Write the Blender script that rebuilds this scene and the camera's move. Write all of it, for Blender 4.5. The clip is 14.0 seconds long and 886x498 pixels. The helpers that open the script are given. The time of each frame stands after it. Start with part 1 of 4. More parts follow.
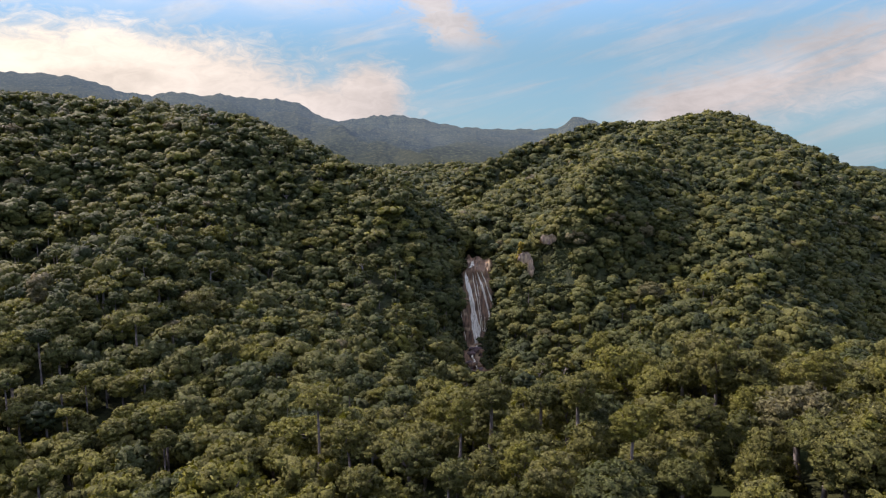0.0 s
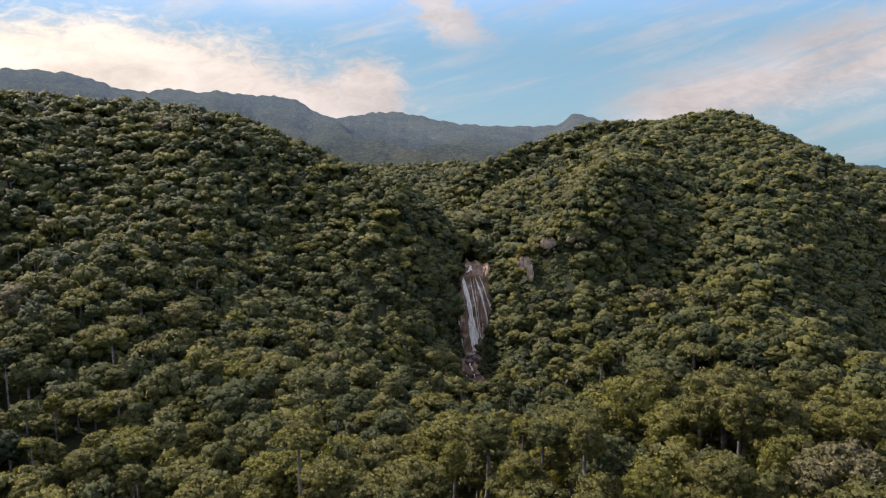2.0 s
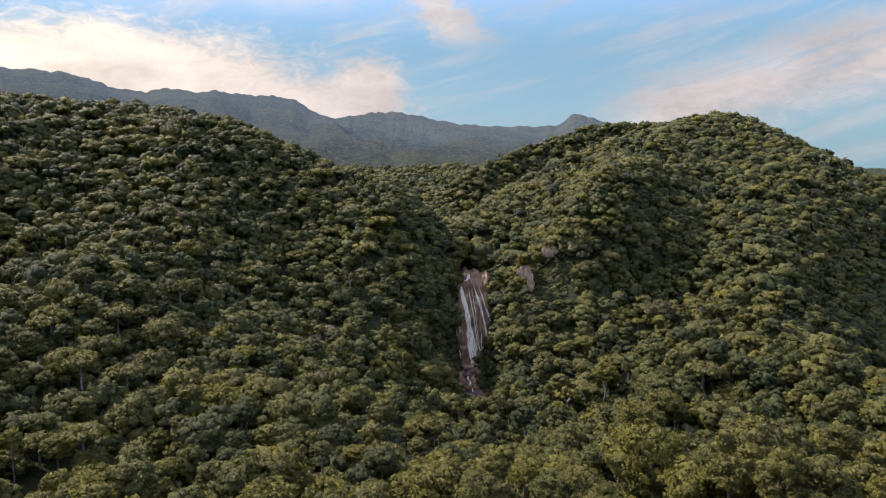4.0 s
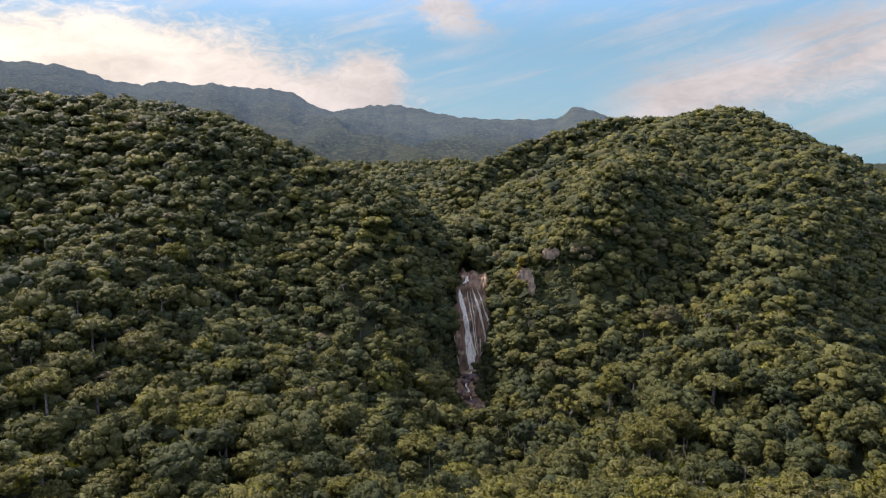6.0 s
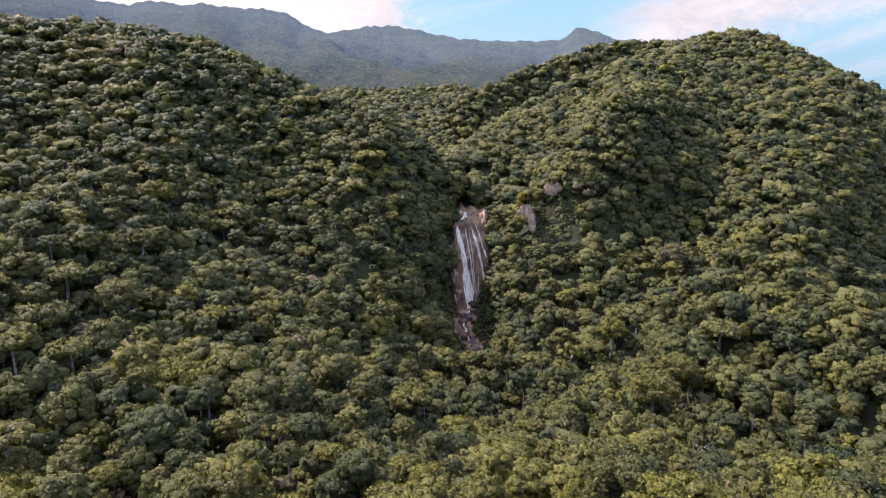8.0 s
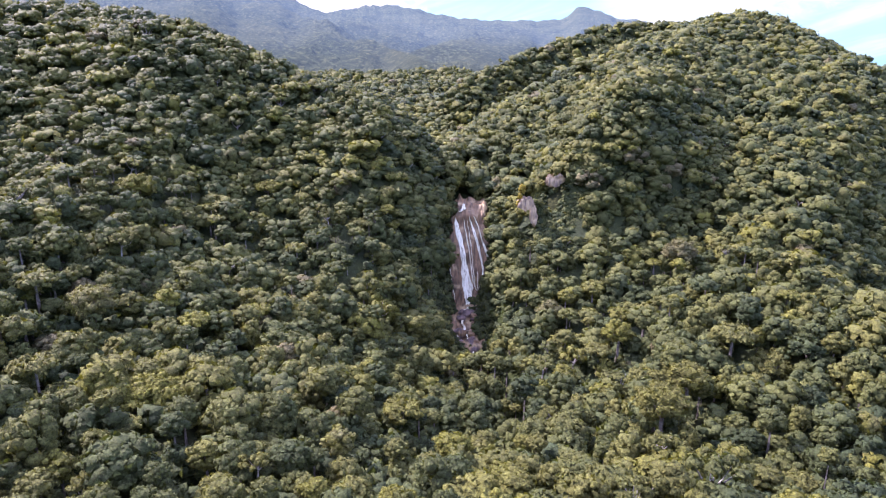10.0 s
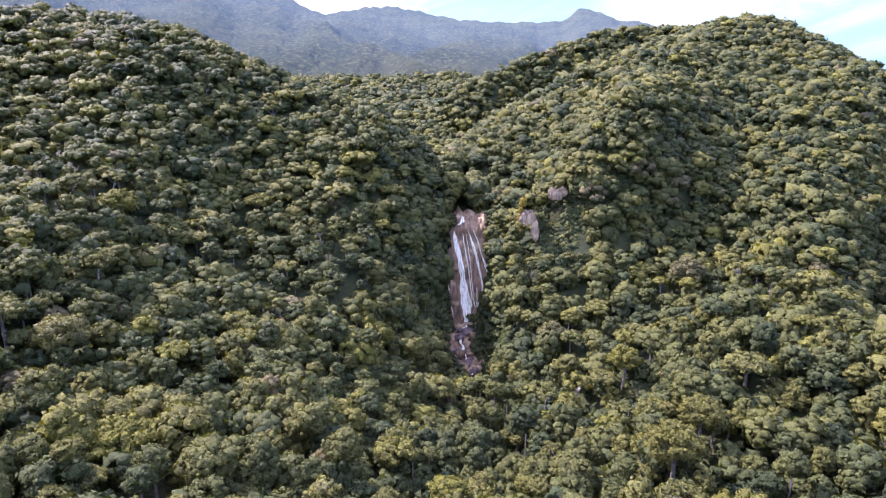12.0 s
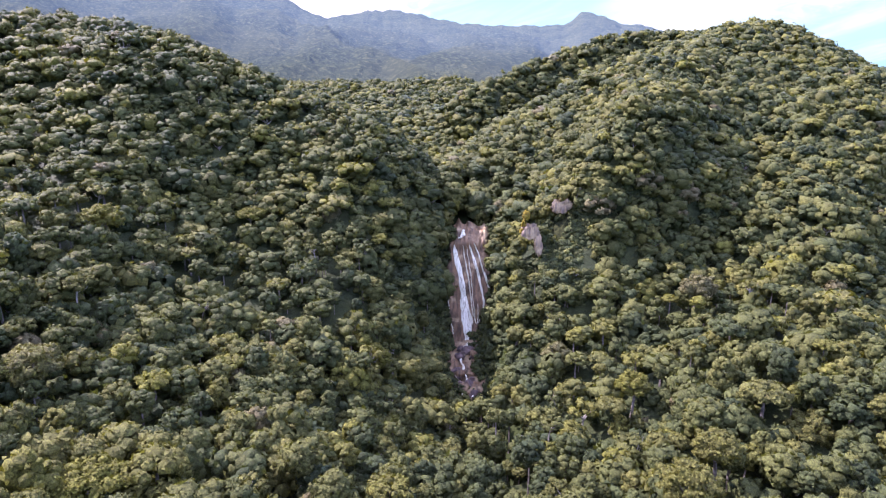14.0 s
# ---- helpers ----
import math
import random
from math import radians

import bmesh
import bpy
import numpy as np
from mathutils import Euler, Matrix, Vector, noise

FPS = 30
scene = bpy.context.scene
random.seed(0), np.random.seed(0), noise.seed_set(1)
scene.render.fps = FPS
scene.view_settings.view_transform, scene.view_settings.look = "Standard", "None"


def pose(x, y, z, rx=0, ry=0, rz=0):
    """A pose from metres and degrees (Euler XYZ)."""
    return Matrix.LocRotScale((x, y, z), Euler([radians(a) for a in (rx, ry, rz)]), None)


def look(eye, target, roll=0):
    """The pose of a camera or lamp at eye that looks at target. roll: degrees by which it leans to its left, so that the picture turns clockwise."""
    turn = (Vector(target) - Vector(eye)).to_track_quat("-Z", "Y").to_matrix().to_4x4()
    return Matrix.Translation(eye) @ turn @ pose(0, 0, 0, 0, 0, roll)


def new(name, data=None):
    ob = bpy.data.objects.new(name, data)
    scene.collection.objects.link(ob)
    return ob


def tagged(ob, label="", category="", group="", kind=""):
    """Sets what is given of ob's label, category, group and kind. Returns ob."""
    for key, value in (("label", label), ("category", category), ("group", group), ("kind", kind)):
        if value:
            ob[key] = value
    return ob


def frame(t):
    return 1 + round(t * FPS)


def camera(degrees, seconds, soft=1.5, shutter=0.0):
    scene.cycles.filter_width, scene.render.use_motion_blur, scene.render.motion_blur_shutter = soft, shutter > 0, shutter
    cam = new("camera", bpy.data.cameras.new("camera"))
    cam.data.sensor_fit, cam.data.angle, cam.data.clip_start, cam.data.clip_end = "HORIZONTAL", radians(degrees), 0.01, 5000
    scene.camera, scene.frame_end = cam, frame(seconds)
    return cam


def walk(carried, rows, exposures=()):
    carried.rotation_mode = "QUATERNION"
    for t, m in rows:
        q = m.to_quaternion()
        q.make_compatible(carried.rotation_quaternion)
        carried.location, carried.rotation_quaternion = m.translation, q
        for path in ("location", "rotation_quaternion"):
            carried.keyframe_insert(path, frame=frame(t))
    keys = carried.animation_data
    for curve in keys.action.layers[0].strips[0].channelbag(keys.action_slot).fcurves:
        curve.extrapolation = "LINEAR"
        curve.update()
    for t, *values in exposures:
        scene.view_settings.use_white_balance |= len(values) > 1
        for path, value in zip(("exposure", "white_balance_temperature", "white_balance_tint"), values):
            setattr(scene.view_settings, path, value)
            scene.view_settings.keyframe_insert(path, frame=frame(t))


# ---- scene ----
cam = camera(66, 14.0, 1.2)
EYE_Z = 120.0
# seconds, place from the start (m), turn to the left, tilt up and lean (degrees)
FLIGHT = [
    (0.0, 0.00, 0.00, 0.00, -0.000, -8.000, -0.002),
    (0.5, 0.18, 2.11, 0.50, -0.021, -8.102, 0.037),
    (1.0, 0.35, 4.53, 1.15, -0.072, -8.194, 0.056),
    (1.5, 0.62, 7.18, 1.81, -0.089, -8.259, 0.051),
    (2.0, 0.92, 10.21, 2.37, -0.096, -8.295, 0.038),
    (2.5, 1.21, 13.24, 2.95, -0.101, -8.328, 0.058),
    (3.0, 1.50, 16.28, 3.53, -0.107, -8.327, 0.078),
    (3.5, 1.78, 19.33, 4.11, -0.130, -8.329, 0.079),
    (4.0, 2.06, 22.39, 4.69, -0.125, -8.325, 0.123),
    (5.4, 2.83, 30.94, 6.28, -0.138, -8.340, 0.128),
    (5.9, 3.11, 34.00, 6.85, -0.143, -8.740, 0.130),
    (6.3, 3.33, 36.45, 7.30, -0.147, -9.754, 0.132),
    (6.5, 3.44, 37.67, 7.53, -0.146, -10.440, 0.128),
    (7.0, 3.72, 40.72, 8.09, -0.161, -12.081, 0.118),
    (7.5, 3.99, 43.78, 8.65, -0.182, -13.662, 0.088),
    (7.7, 4.11, 45.00, 8.88, -0.193, -14.306, 0.072),
    (8.2, 4.38, 48.05, 9.45, -0.181, -15.650, 0.067),
    (8.7, 4.66, 51.10, 10.02, -0.169, -16.480, 0.062),
    (9.2, 4.94, 54.15, 10.59, -0.157, -16.780, 0.057),
    (9.8, 5.27, 57.81, 11.27, -0.143, -16.806, 0.051),
    (10.0, 5.38, 59.03, 11.50, -0.161, -16.771, 0.050),
    (10.5, 5.66, 62.08, 12.08, -0.157, -16.751, 0.059),
    (11.0, 5.94, 65.12, 12.67, -0.150, -16.724, 0.063),
    (11.5, 6.21, 68.16, 13.26, -0.135, -16.701, 0.078),
    (12.0, 6.48, 71.20, 13.85, -0.114, -16.693, 0.067),
    (12.5, 6.75, 74.24, 14.45, -0.104, -16.699, 0.099),
    (13.0, 7.02, 77.27, 15.05, -0.081, -16.629, 0.087),
    (13.5, 7.25, 79.89, 15.38, 0.007, -16.506, 0.057),
    (14.0, 7.47, 82.00, 15.39, 0.087, -16.453, 0.058),
]
ROWS = [(t, pose(x, y, EYE_Z + z, 90 + tilt, 0, yaw) @ pose(0, 0, 0, 0, 0, lean)) for t, x, y, z, yaw, tilt, lean in FLIGHT]
walk(cam, ROWS, [(0.0, 1.80, 6280, 33), (4.0, 1.82, 6240, 33), (7.0, 1.93, 6180, 33), (7.5, 2.15, 6100, 35), (7.7, 2.25, 6060, 36), (8.3, 2.48, 5880, 39), (9.0, 2.87, 5680, 42), (9.6, 3.04, 5600, 45), (14.0, 3.02, 5600, 45)])

# ---- light ----
SUN_AZ, SUN_EL = radians(-58), radians(46)
SUN_WAY = Vector((math.sin(SUN_AZ) * math.cos(SUN_EL), math.cos(SUN_AZ) * math.cos(SUN_EL), math.sin(SUN_EL)))
SKY_STRENGTH, SUN_STRENGTH = 0.15, 2.65
sun = new("sun", bpy.data.lights.new("sun", "SUN"))
sun.data.energy, sun.data.angle, sun.data.color = SUN_STRENGTH, radians(0.5), (1.0, 0.93, 0.80)
sun.matrix_world = look(SUN_WAY * 400, (0, 0, 0))


class Nodes:
    """Short ways to add and join shader nodes."""

    def __init__(self, tree):
        self.tree = tree

    def add(self, kind):
        return self.tree.nodes.new("ShaderNode" + kind)

    def put(self, socket, value):
        if isinstance(value, bpy.types.NodeSocket):
            self.tree.links.new(value, socket)
        else:
            socket.default_value = value

    def math(self, op, a, b=0.0, c=0.0, clamp=False):
        node = self.add("Math")
        node.operation, node.use_clamp = op, clamp
        for n, v in enumerate((a, b, c)):
            self.put(node.inputs[n], v)
        return node.outputs[0]

    def mix(self, fac, a, b, mode="MIX"):
        node = self.add("MixRGB")
        node.blend_type = mode
        for n, v in enumerate((fac, a, b)):
            self.put(node.inputs[n], v)
        return node.outputs[0]

    def step(self, value, low, high):
        node = self.add("MapRange")
        node.interpolation_type = "SMOOTHSTEP"
        self.put(node.inputs[0], value)
        node.inputs[1].default_value, node.inputs[2].default_value = low, high
        return node.outputs[0]

    def noise(self, vector, scale, detail=3.0, rough=0.55, distort=0.0):
        node = self.add("TexNoise")
        if vector is not None:
            self.put(node.inputs["Vector"], vector)
        node.inputs["Scale"].default_value, node.inputs["Detail"].default_value = scale, detail
        node.inputs["Roughness"].default_value, node.inputs["Distortion"].default_value = rough, distort
        return node.outputs[0]

    def ramp(self, fac, stops):
        node = self.add("ValToRGB")
        self.put(node.inputs[0], fac)
        while len(node.color_ramp.elements) < len(stops):
            node.color_ramp.elements.new(0.5)
        for el, (at, col) in zip(node.color_ramp.elements, stops):
            el.position, el.color = at, (*col, 1)
        return node.outputs[0]


def build_sky():
    world = bpy.data.worlds.new("sky")
    scene.world, world.use_nodes = world, True
    n = Nodes(world.node_tree)
    back = world.node_tree.nodes["Background"]
    sky = n.add("TexSky")
    sky.sky_type, sky.sun_disc = "NISHITA", False
    sky.sun_elevation, sky.sun_rotation, sky.altitude = SUN_EL, SUN_AZ, 100
    sky.air_density, sky.dust_density, sky.ozone_density = 1.0, 0.6, 2.5
    where = n.add("TexCoord").outputs["Generated"]
    split = n.add("SeparateXYZ")
    n.put(split.inputs[0], where)
    x, y, z = split.outputs
    az = n.math("MULTIPLY", n.math("ARCTAN2", x, y), 57.2958)
    el = n.math("MULTIPLY", n.math("ARCSINE", z), 57.2958)
    flat = n.add("CombineXYZ")
    n.put(flat.inputs[0], n.math("MULTIPLY", az, 0.10))
    n.put(flat.inputs[1], n.math("MULTIPLY", el, 0.22))
    soft = n.noise(flat.outputs[0], 1.0, 5.0, 0.55, 0.4)
    fine = n.noise(flat.outputs[0], 5.5, 7.0, 0.66, 1.0)
    lift = n.math("ADD", n.math("MULTIPLY_ADD", soft, 6.0, -3.0), n.math("MULTIPLY_ADD", fine, 6.0, -3.0))
    # a cumulus bank over the western ridge: a long back, a low saddle and a rounded head at its eastern end
    def puff(az0, el0, wide, high, soft_edge):
        u = n.math("DIVIDE", n.math("SUBTRACT", az, az0), wide)
        v = n.math("DIVIDE", n.math("SUBTRACT", el, el0), high)
        d = n.math("SQRT", n.math("ADD", n.math("MULTIPLY", u, u), n.math("MULTIPLY", v, v)))
        return n.step(n.math("ADD", d, n.math("MULTIPLY", lift, -0.15)), 1.0 + soft_edge, 1.0 - soft_edge)

    bank = n.math("MAXIMUM", puff(-27, 4.0, 19.0, 5.2, 0.34), n.math("MAXIMUM", puff(-10, 3.0, 7.2, 2.9, 0.42), puff(-6.2, 4.0, 3.3, 3.5, 0.40)))
    # long veils in the east, climbing to the right
    tilt = n.math("SUBTRACT", el, n.math("MULTIPLY_ADD", az, 0.27, -1.6))
    veil_at = n.add("CombineXYZ")
    n.put(veil_at.inputs[0], n.math("MULTIPLY", az, 0.06))
    n.put(veil_at.inputs[1], n.math("MULTIPLY", tilt, 0.42))
    veil = n.noise(veil_at.outputs[0], 1.3, 5.0, 0.6, 0.5)
    band = n.math("MULTIPLY", n.step(n.math("ABSOLUTE", n.math("ADD", tilt, n.math("MULTIPLY", lift, 0.5))), 4.6, 0.6), n.step(az, 10.0, 18.0))
    east = n.math("MULTIPLY", band, n.step(veil, 0.18, 0.55))
    # a torn shred high in the middle, and thin cirrus all round
    lean = n.math("ABSOLUTE", n.math("SUBTRACT", n.math("SUBTRACT", az, 0.4), n.math("MULTIPLY_ADD", el, -0.75, 7.6)))
    shred = n.math("MULTIPLY", n.step(n.math("ADD", lean, lift), 3.4, 0.6), n.step(el, 7.4, 9.6))
    high = n.math("MULTIPLY", n.math("MULTIPLY", n.step(el, 9.5, 13.0), n.step(n.math("ADD", az, n.math("MULTIPLY", lift, 4.0)), 1.0, -12.0)), n.step(soft, 0.30, 0.60))
    cirrus = n.math("MAXIMUM", n.math("MULTIPLY", n.step(veil, 0.42, 0.78), 0.5), n.math("MULTIPLY", high, 0.62))
    haze = n.math("MULTIPLY", n.step(el, 34.0, 7.0), 0.95)
    cover = n.math("MAXIMUM", n.math("MAXIMUM", n.math("MULTIPLY", bank, 0.97), n.math("MULTIPLY", east, 0.95)), n.math("MAXIMUM", n.math("MULTIPLY", shred, 0.85), cirrus))
    # clouds near the sun are brighter
    dot = n.add("VectorMath")
    dot.operation = "DOT_PRODUCT"
    n.put(dot.inputs[0], where)
    dot.inputs[1].default_value = SUN_WAY
    near = n.step(dot.outputs["Value"], 0.35, 1.0)
    body = n.add("VectorMath")
    body.operation = "SCALE"
    n.put(body.inputs[0], n.mix(near, CLOUD_FAR, CLOUD_NEAR))
    n.put(body.inputs["Scale"], n.math("ADD", n.math("MULTIPLY_ADD", n.step(fine, 0.30, 0.68), 0.12, 0.80), n.math("MULTIPLY", n.step(soft, 0.35, 0.65), 0.22)))
    white = body.outputs[0]
    blue = n.mix(0.75, sky.outputs[0], n.mix(1.0, sky.outputs[0], SKY_TINT, "MULTIPLY"))
    tone = n.mix(cover, n.mix(haze, blue, HORIZON), white)
    # bright milky cloud overhead, above the view, added to fill the shaded hills
    n.put(back.inputs[0], n.mix(n.math("MULTIPLY", n.step(el, 17.0, 36.0), n.math("MULTIPLY_ADD", n.step(soft, 0.3, 0.7), 0.25, 0.65)), tone, MILKY_FILL))
    back.inputs[1].default_value = SKY_STRENGTH


MILKY_FILL = (2.35, 2.65, 3.6, 1)
CLOUD_FAR, CLOUD_NEAR, HORIZON, SKY_TINT = (1.26, 1.24, 1.04, 1), (2.60, 2.45, 1.66, 1), (0.34, 0.74, 0.79, 1), (0.97, 1.2, 1.36, 1)
build_sky()

# ---- materials ----
def material(name):
    mat = bpy.data.materials.new(name)
    mat.use_nodes = True
    n = Nodes(mat.node_tree)
    return mat, n, mat.node_tree.nodes["Principled BSDF"], mat.node_tree.nodes["Material Output"]


def bump(n, shader, height, strength, distance):
    node = n.add("Bump")
    n.put(node.inputs["Height"], height)
    node.inputs["Strength"].default_value, node.inputs["Distance"].default_value = strength, distance
    n.put(shader.inputs["Normal"], node.outputs[0])


# base colours of crowns from blue-green over olive to yellow-green, few greyish and rusty ones
LEAF_TONES = [(0.0, (0.033, 0.044, 0.018)), (0.2, (0.052, 0.062, 0.021)), (0.42, (0.076, 0.081, 0.023)), (0.6, (0.099, 0.096, 0.025)),
              (0.78, (0.114, 0.111, 0.019)), (0.89, (0.104, 0.099, 0.042)), (1.0, (0.108, 0.088, 0.040))]


def leaf_material(name, joined, glow_through=0.20, tones=LEAF_TONES):
    mat, n, shader, out = material(name)
    if joined:
        tone = n.add("Attribute")
        tone.attribute_name = "tone"
        tone = tone.outputs["Fac"]
    else:
        tone = n.add("ObjectInfo").outputs["Color"]
    geo = n.add("NewGeometry")
    piece, place = geo.outputs["Random Per Island"], geo.outputs["Position"]
    # twigs, leaf clusters and single leaves
    twigs, cluster, leaves = n.noise(place, 0.35, 3.0), n.noise(place, 1.1, 3.0, 0.6), n.noise(place, 2.7, 5.0, 0.85)
    tone = n.math("ADD", tone, n.math("MULTIPLY_ADD", twigs, 0.26, -0.13), clamp=True)
    colour = n.ramp(tone, tones)
    bright = n.math("MULTIPLY", n.math("MULTIPLY_ADD", piece, 0.50, 0.75), n.math("MULTIPLY_ADD", n.step(leaves, 0.36, 0.64), 1.0, 0.40))
    grey = n.add("CombineXYZ")
    for i in range(3):
        n.put(grey.inputs[i], bright)
    colour = n.mix(1.0, colour, grey.outputs[0], "MULTIPLY")
    n.put(shader.inputs["Base Color"], colour)
    # waxy leaves: they glint of the sky
    n.put(shader.inputs["Roughness"], n.math("MULTIPLY_ADD", leaves, 0.3, 0.45))
    shader.inputs["Specular IOR Level"].default_value = 0.07
    bump(n, shader, n.math("ADD", n.math("MULTIPLY", cluster, 1.3), n.math("MULTIPLY", leaves, 0.9)), 0.6, 0.7)
    through_leaf = n.add("BsdfTranslucent")
    n.put(through_leaf.inputs[0], n.mix(1.0, colour, (1.3, 1.35, 0.4, 1), "MULTIPLY"))
    both = n.add("MixShader")
    both.inputs[0].default_value = glow_through
    n.put(both.inputs[1], shader.outputs[0])
    n.put(both.inputs[2], through_leaf.outputs[0])
    n.put(out.inputs[0], both.outputs[0])
    return mat


def bark_material(name, dark, pale):
    mat, n, shader, out = material(name)
    place = n.add("NewGeometry").outputs["Position"]
    stain = n.noise(place, 1.3, 4.0)
    grain = n.noise(place, 9.0, 3.0)
    n.put(shader.inputs["Base Color"], n.mix(n.step(stain, 0.35, 0.65), (*dark, 1), (*pale, 1)))
    shader.inputs["Roughness"].default_value = 0.85
    bump(n, shader, grain, 0.5, 0.05)
    return mat


def soil_material():
    mat, n, shader, out = material("forest_soil")
    place = n.add("NewGeometry").outputs["Position"]
    broad, fine = n.noise(place, 0.05, 4.0), n.noise(place, 1.2, 5.0)
    colour = n.mix(n.step(fine, 0.35, 0.65), (0.014, 0.016, 0.008, 1), (0.032, 0.034, 0.014, 1))
    n.put(shader.inputs["Base Color"], n.mix(n.step(broad, 0.4, 0.62), colour, (0.022, 0.028, 0.010, 1)))
    shader.inputs["Roughness"].default_value = 1.0
    shader.inputs["Specular IOR Level"].default_value = 0.0
    bump(n, shader, fine, 0.8, 0.4)
    return mat


def rock_material(name, dark, mid, pale, rough=0.55):
    mat, n, shader, out = material(name)
    place = n.add("NewGeometry").outputs["Position"]
    drawn = n.add("Mapping")
    n.put(drawn.inputs["Vector"], place)
    drawn.inputs["Scale"].default_value = (1.0, 0.25, 0.12)
    streak = n.noise(drawn.outputs[0], 0.9, 5.0, 0.6, 0.3)
    blotch = n.noise(place, 0.22, 4.0, 0.6)
    fine = n.noise(place, 2.6, 5.0, 0.65)
    colour = n.mix(n.step(streak, 0.36, 0.62), (*dark, 1), (*mid, 1))
    colour = n.mix(n.step(blotch, 0.48, 0.68), colour, (*pale, 1))
    colour = n.mix(n.math("MULTIPLY", n.step(fine, 0.5, 0.75), 0.45), colour, (*dark, 1))
    n.put(shader.inputs["Base Color"], colour)
    n.put(shader.inputs["Roughness"], n.math("MULTIPLY_ADD", fine, 0.4, rough - 0.2))
    shader.inputs["Specular IOR Level"].default_value = 0.2
    bump(n, shader, n.math("ADD", streak, n.math("MULTIPLY", fine, 0.5)), 0.7, 0.35)
    return mat


def water_material():
    mat, n, shader, out = material("falling_water")
    place = n.add("NewGeometry").outputs["Position"]
    drawn = n.add("Mapping")
    n.put(drawn.inputs["Vector"], place)
    drawn.inputs["Scale"].default_value = (3.0, 0.35, 0.25)
    thread = n.noise(drawn.outputs[0], 1.4, 4.0, 0.65, 0.2)
    n.put(shader.inputs["Base Color"], n.mix(n.step(thread, 0.35, 0.6), (0.36, 0.34, 0.22, 1), (0.64, 0.61, 0.42, 1)))
    shader.inputs["Roughness"].default_value = 0.35
    bump(n, shader, thread, 0.6, 0.15)
    clear = n.add("BsdfTransparent")
    both = n.add("MixShader")
    n.put(both.inputs[0], n.math("MULTIPLY", n.step(thread, 0.24, 0.48), 0.94))
    n.put(both.inputs[1], clear.outputs[0])
    n.put(both.inputs[2], shader.outputs[0])
    n.put(out.inputs[0], both.outputs[0])
    return mat


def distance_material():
    """Woods on the far range; haze of kilometres of air is painted as emission."""
    mat, n, shader, out = material("far_woods")
    place = n.add("NewGeometry").outputs["Position"]
    broad, fine = n.noise(place, 0.006, 4.0), n.noise(place, 0.16, 5.0, 0.75)
    colour = n.mix(n.step(broad, 0.35, 0.65), (0.030, 0.038, 0.020, 1), (0.050, 0.055, 0.026, 1))
    bump(n, shader, fine, 1.0, 14.0)
    n.put(shader.inputs["Base Color"], n.mix(n.step(fine, 0.45, 0.7), colour, (0.10, 0.10, 0.042, 1)))
    shader.inputs["Roughness"].default_value = 1.0
    shader.inputs["Specular IOR Level"].default_value = 0.0
    # blue emission imitates haze, stronger farther off; the woods themselves don't glow
    n.put(shader.inputs["Emission Color"], HAZE_COLOUR)
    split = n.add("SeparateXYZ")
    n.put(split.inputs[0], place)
    n.put(shader.inputs["Emission Strength"], n.math("MULTIPLY", n.step(split.outputs[1], 100.0, 1700.0), HAZE_GLOW))
    return mat


HAZE_COLOUR, HAZE_GLOW = (0.27, 0.42, 0.60, 1), 0.066
LEAF_NEAR = leaf_material("crown_leaves", False)
LEAF_JOINED = leaf_material("forest_leaves", True)
LEAF_YELLOW = leaf_material("yellow_leaves", False, 0.3, [(0.0, (0.20, 0.17, 0.02)), (1.0, (0.26, 0.20, 0.03))])
BARK = bark_material("bark", (0.06, 0.048, 0.036), (0.16, 0.135, 0.11))
BARK_PALE = bark_material("pale_bark", (0.15, 0.13, 0.105), (0.27, 0.24, 0.20))
SOIL = soil_material()
ROCK_RED = rock_material("wet_red_rock", (0.058, 0.038, 0.018), (0.170, 0.102, 0.046), (0.29, 0.21, 0.105))
ROCK_PALE = rock_material("pale_bare_rock", (0.15, 0.11, 0.08), (0.34, 0.24, 0.13), (0.45, 0.33, 0.18), 0.9)
ROCK_DARK = rock_material("dark_boulder_rock", (0.035, 0.026, 0.022), (0.10, 0.068, 0.052), (0.16, 0.11, 0.085))
WATER = water_material()
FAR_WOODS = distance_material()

# ---- the lie of the land ----
# rounded hills under the canopy: centre, height, half widths along and across, turn
HILLS = [
    (-256, 375, 131.0, 152.0, 190.5, -69),
    (-79, 391, 48.9, 60.5, 108.0, 73),
    (234, 589, 136.9, 103.8, 160.7, -34),
    (111, 504, 66.1, 101.1, 166.9, -12),
    (169, 347, 59.6, 127.8, 49.5, 53),
    (85, 359, 42.0, 66.5, 28.2, 59),
    (76, 62, 77.0, 102.8, 117.4, 51),
    (-53, 203, 31.8, 150.7, 87.1, 73),
    (-9, 430, -47.5, 25.9, 186.3, 4),
    (-109, 232, 25.2, 131.8, 32.9, -88),
    (60, 445, 46.4, 179.8, 84.4, -6),
    (33, 550, 74.0, 190.5, 30.0, 30),
    (155, 195, 43.9, 53.1, 89.1, 42),
    (350, 432, 111.2, 115.0, 159.4, 24),
    (-10, 364, 48.3, 84.3, 26.0, 89),
]


def smooth(v, low, high):
    s = np.clip((v - low) / (high - low), 0, 1)
    return s * s * (3 - 2 * s)


def ripple(x, y, size, seed=0.0):
    """Gentle unevenness between -1 and 1, of that wavelength."""
    a, b = x / size * 6.283, y / size * 6.283
    s = seed * 1.7
    return (np.sin(a + 1.3 * np.sin(b * 0.7 + s)) + np.sin(b * 1.13 + 1.1 * np.sin(a * 0.61 - s) + 2.0) + np.sin((a - b) * 0.73 + s)) / 3


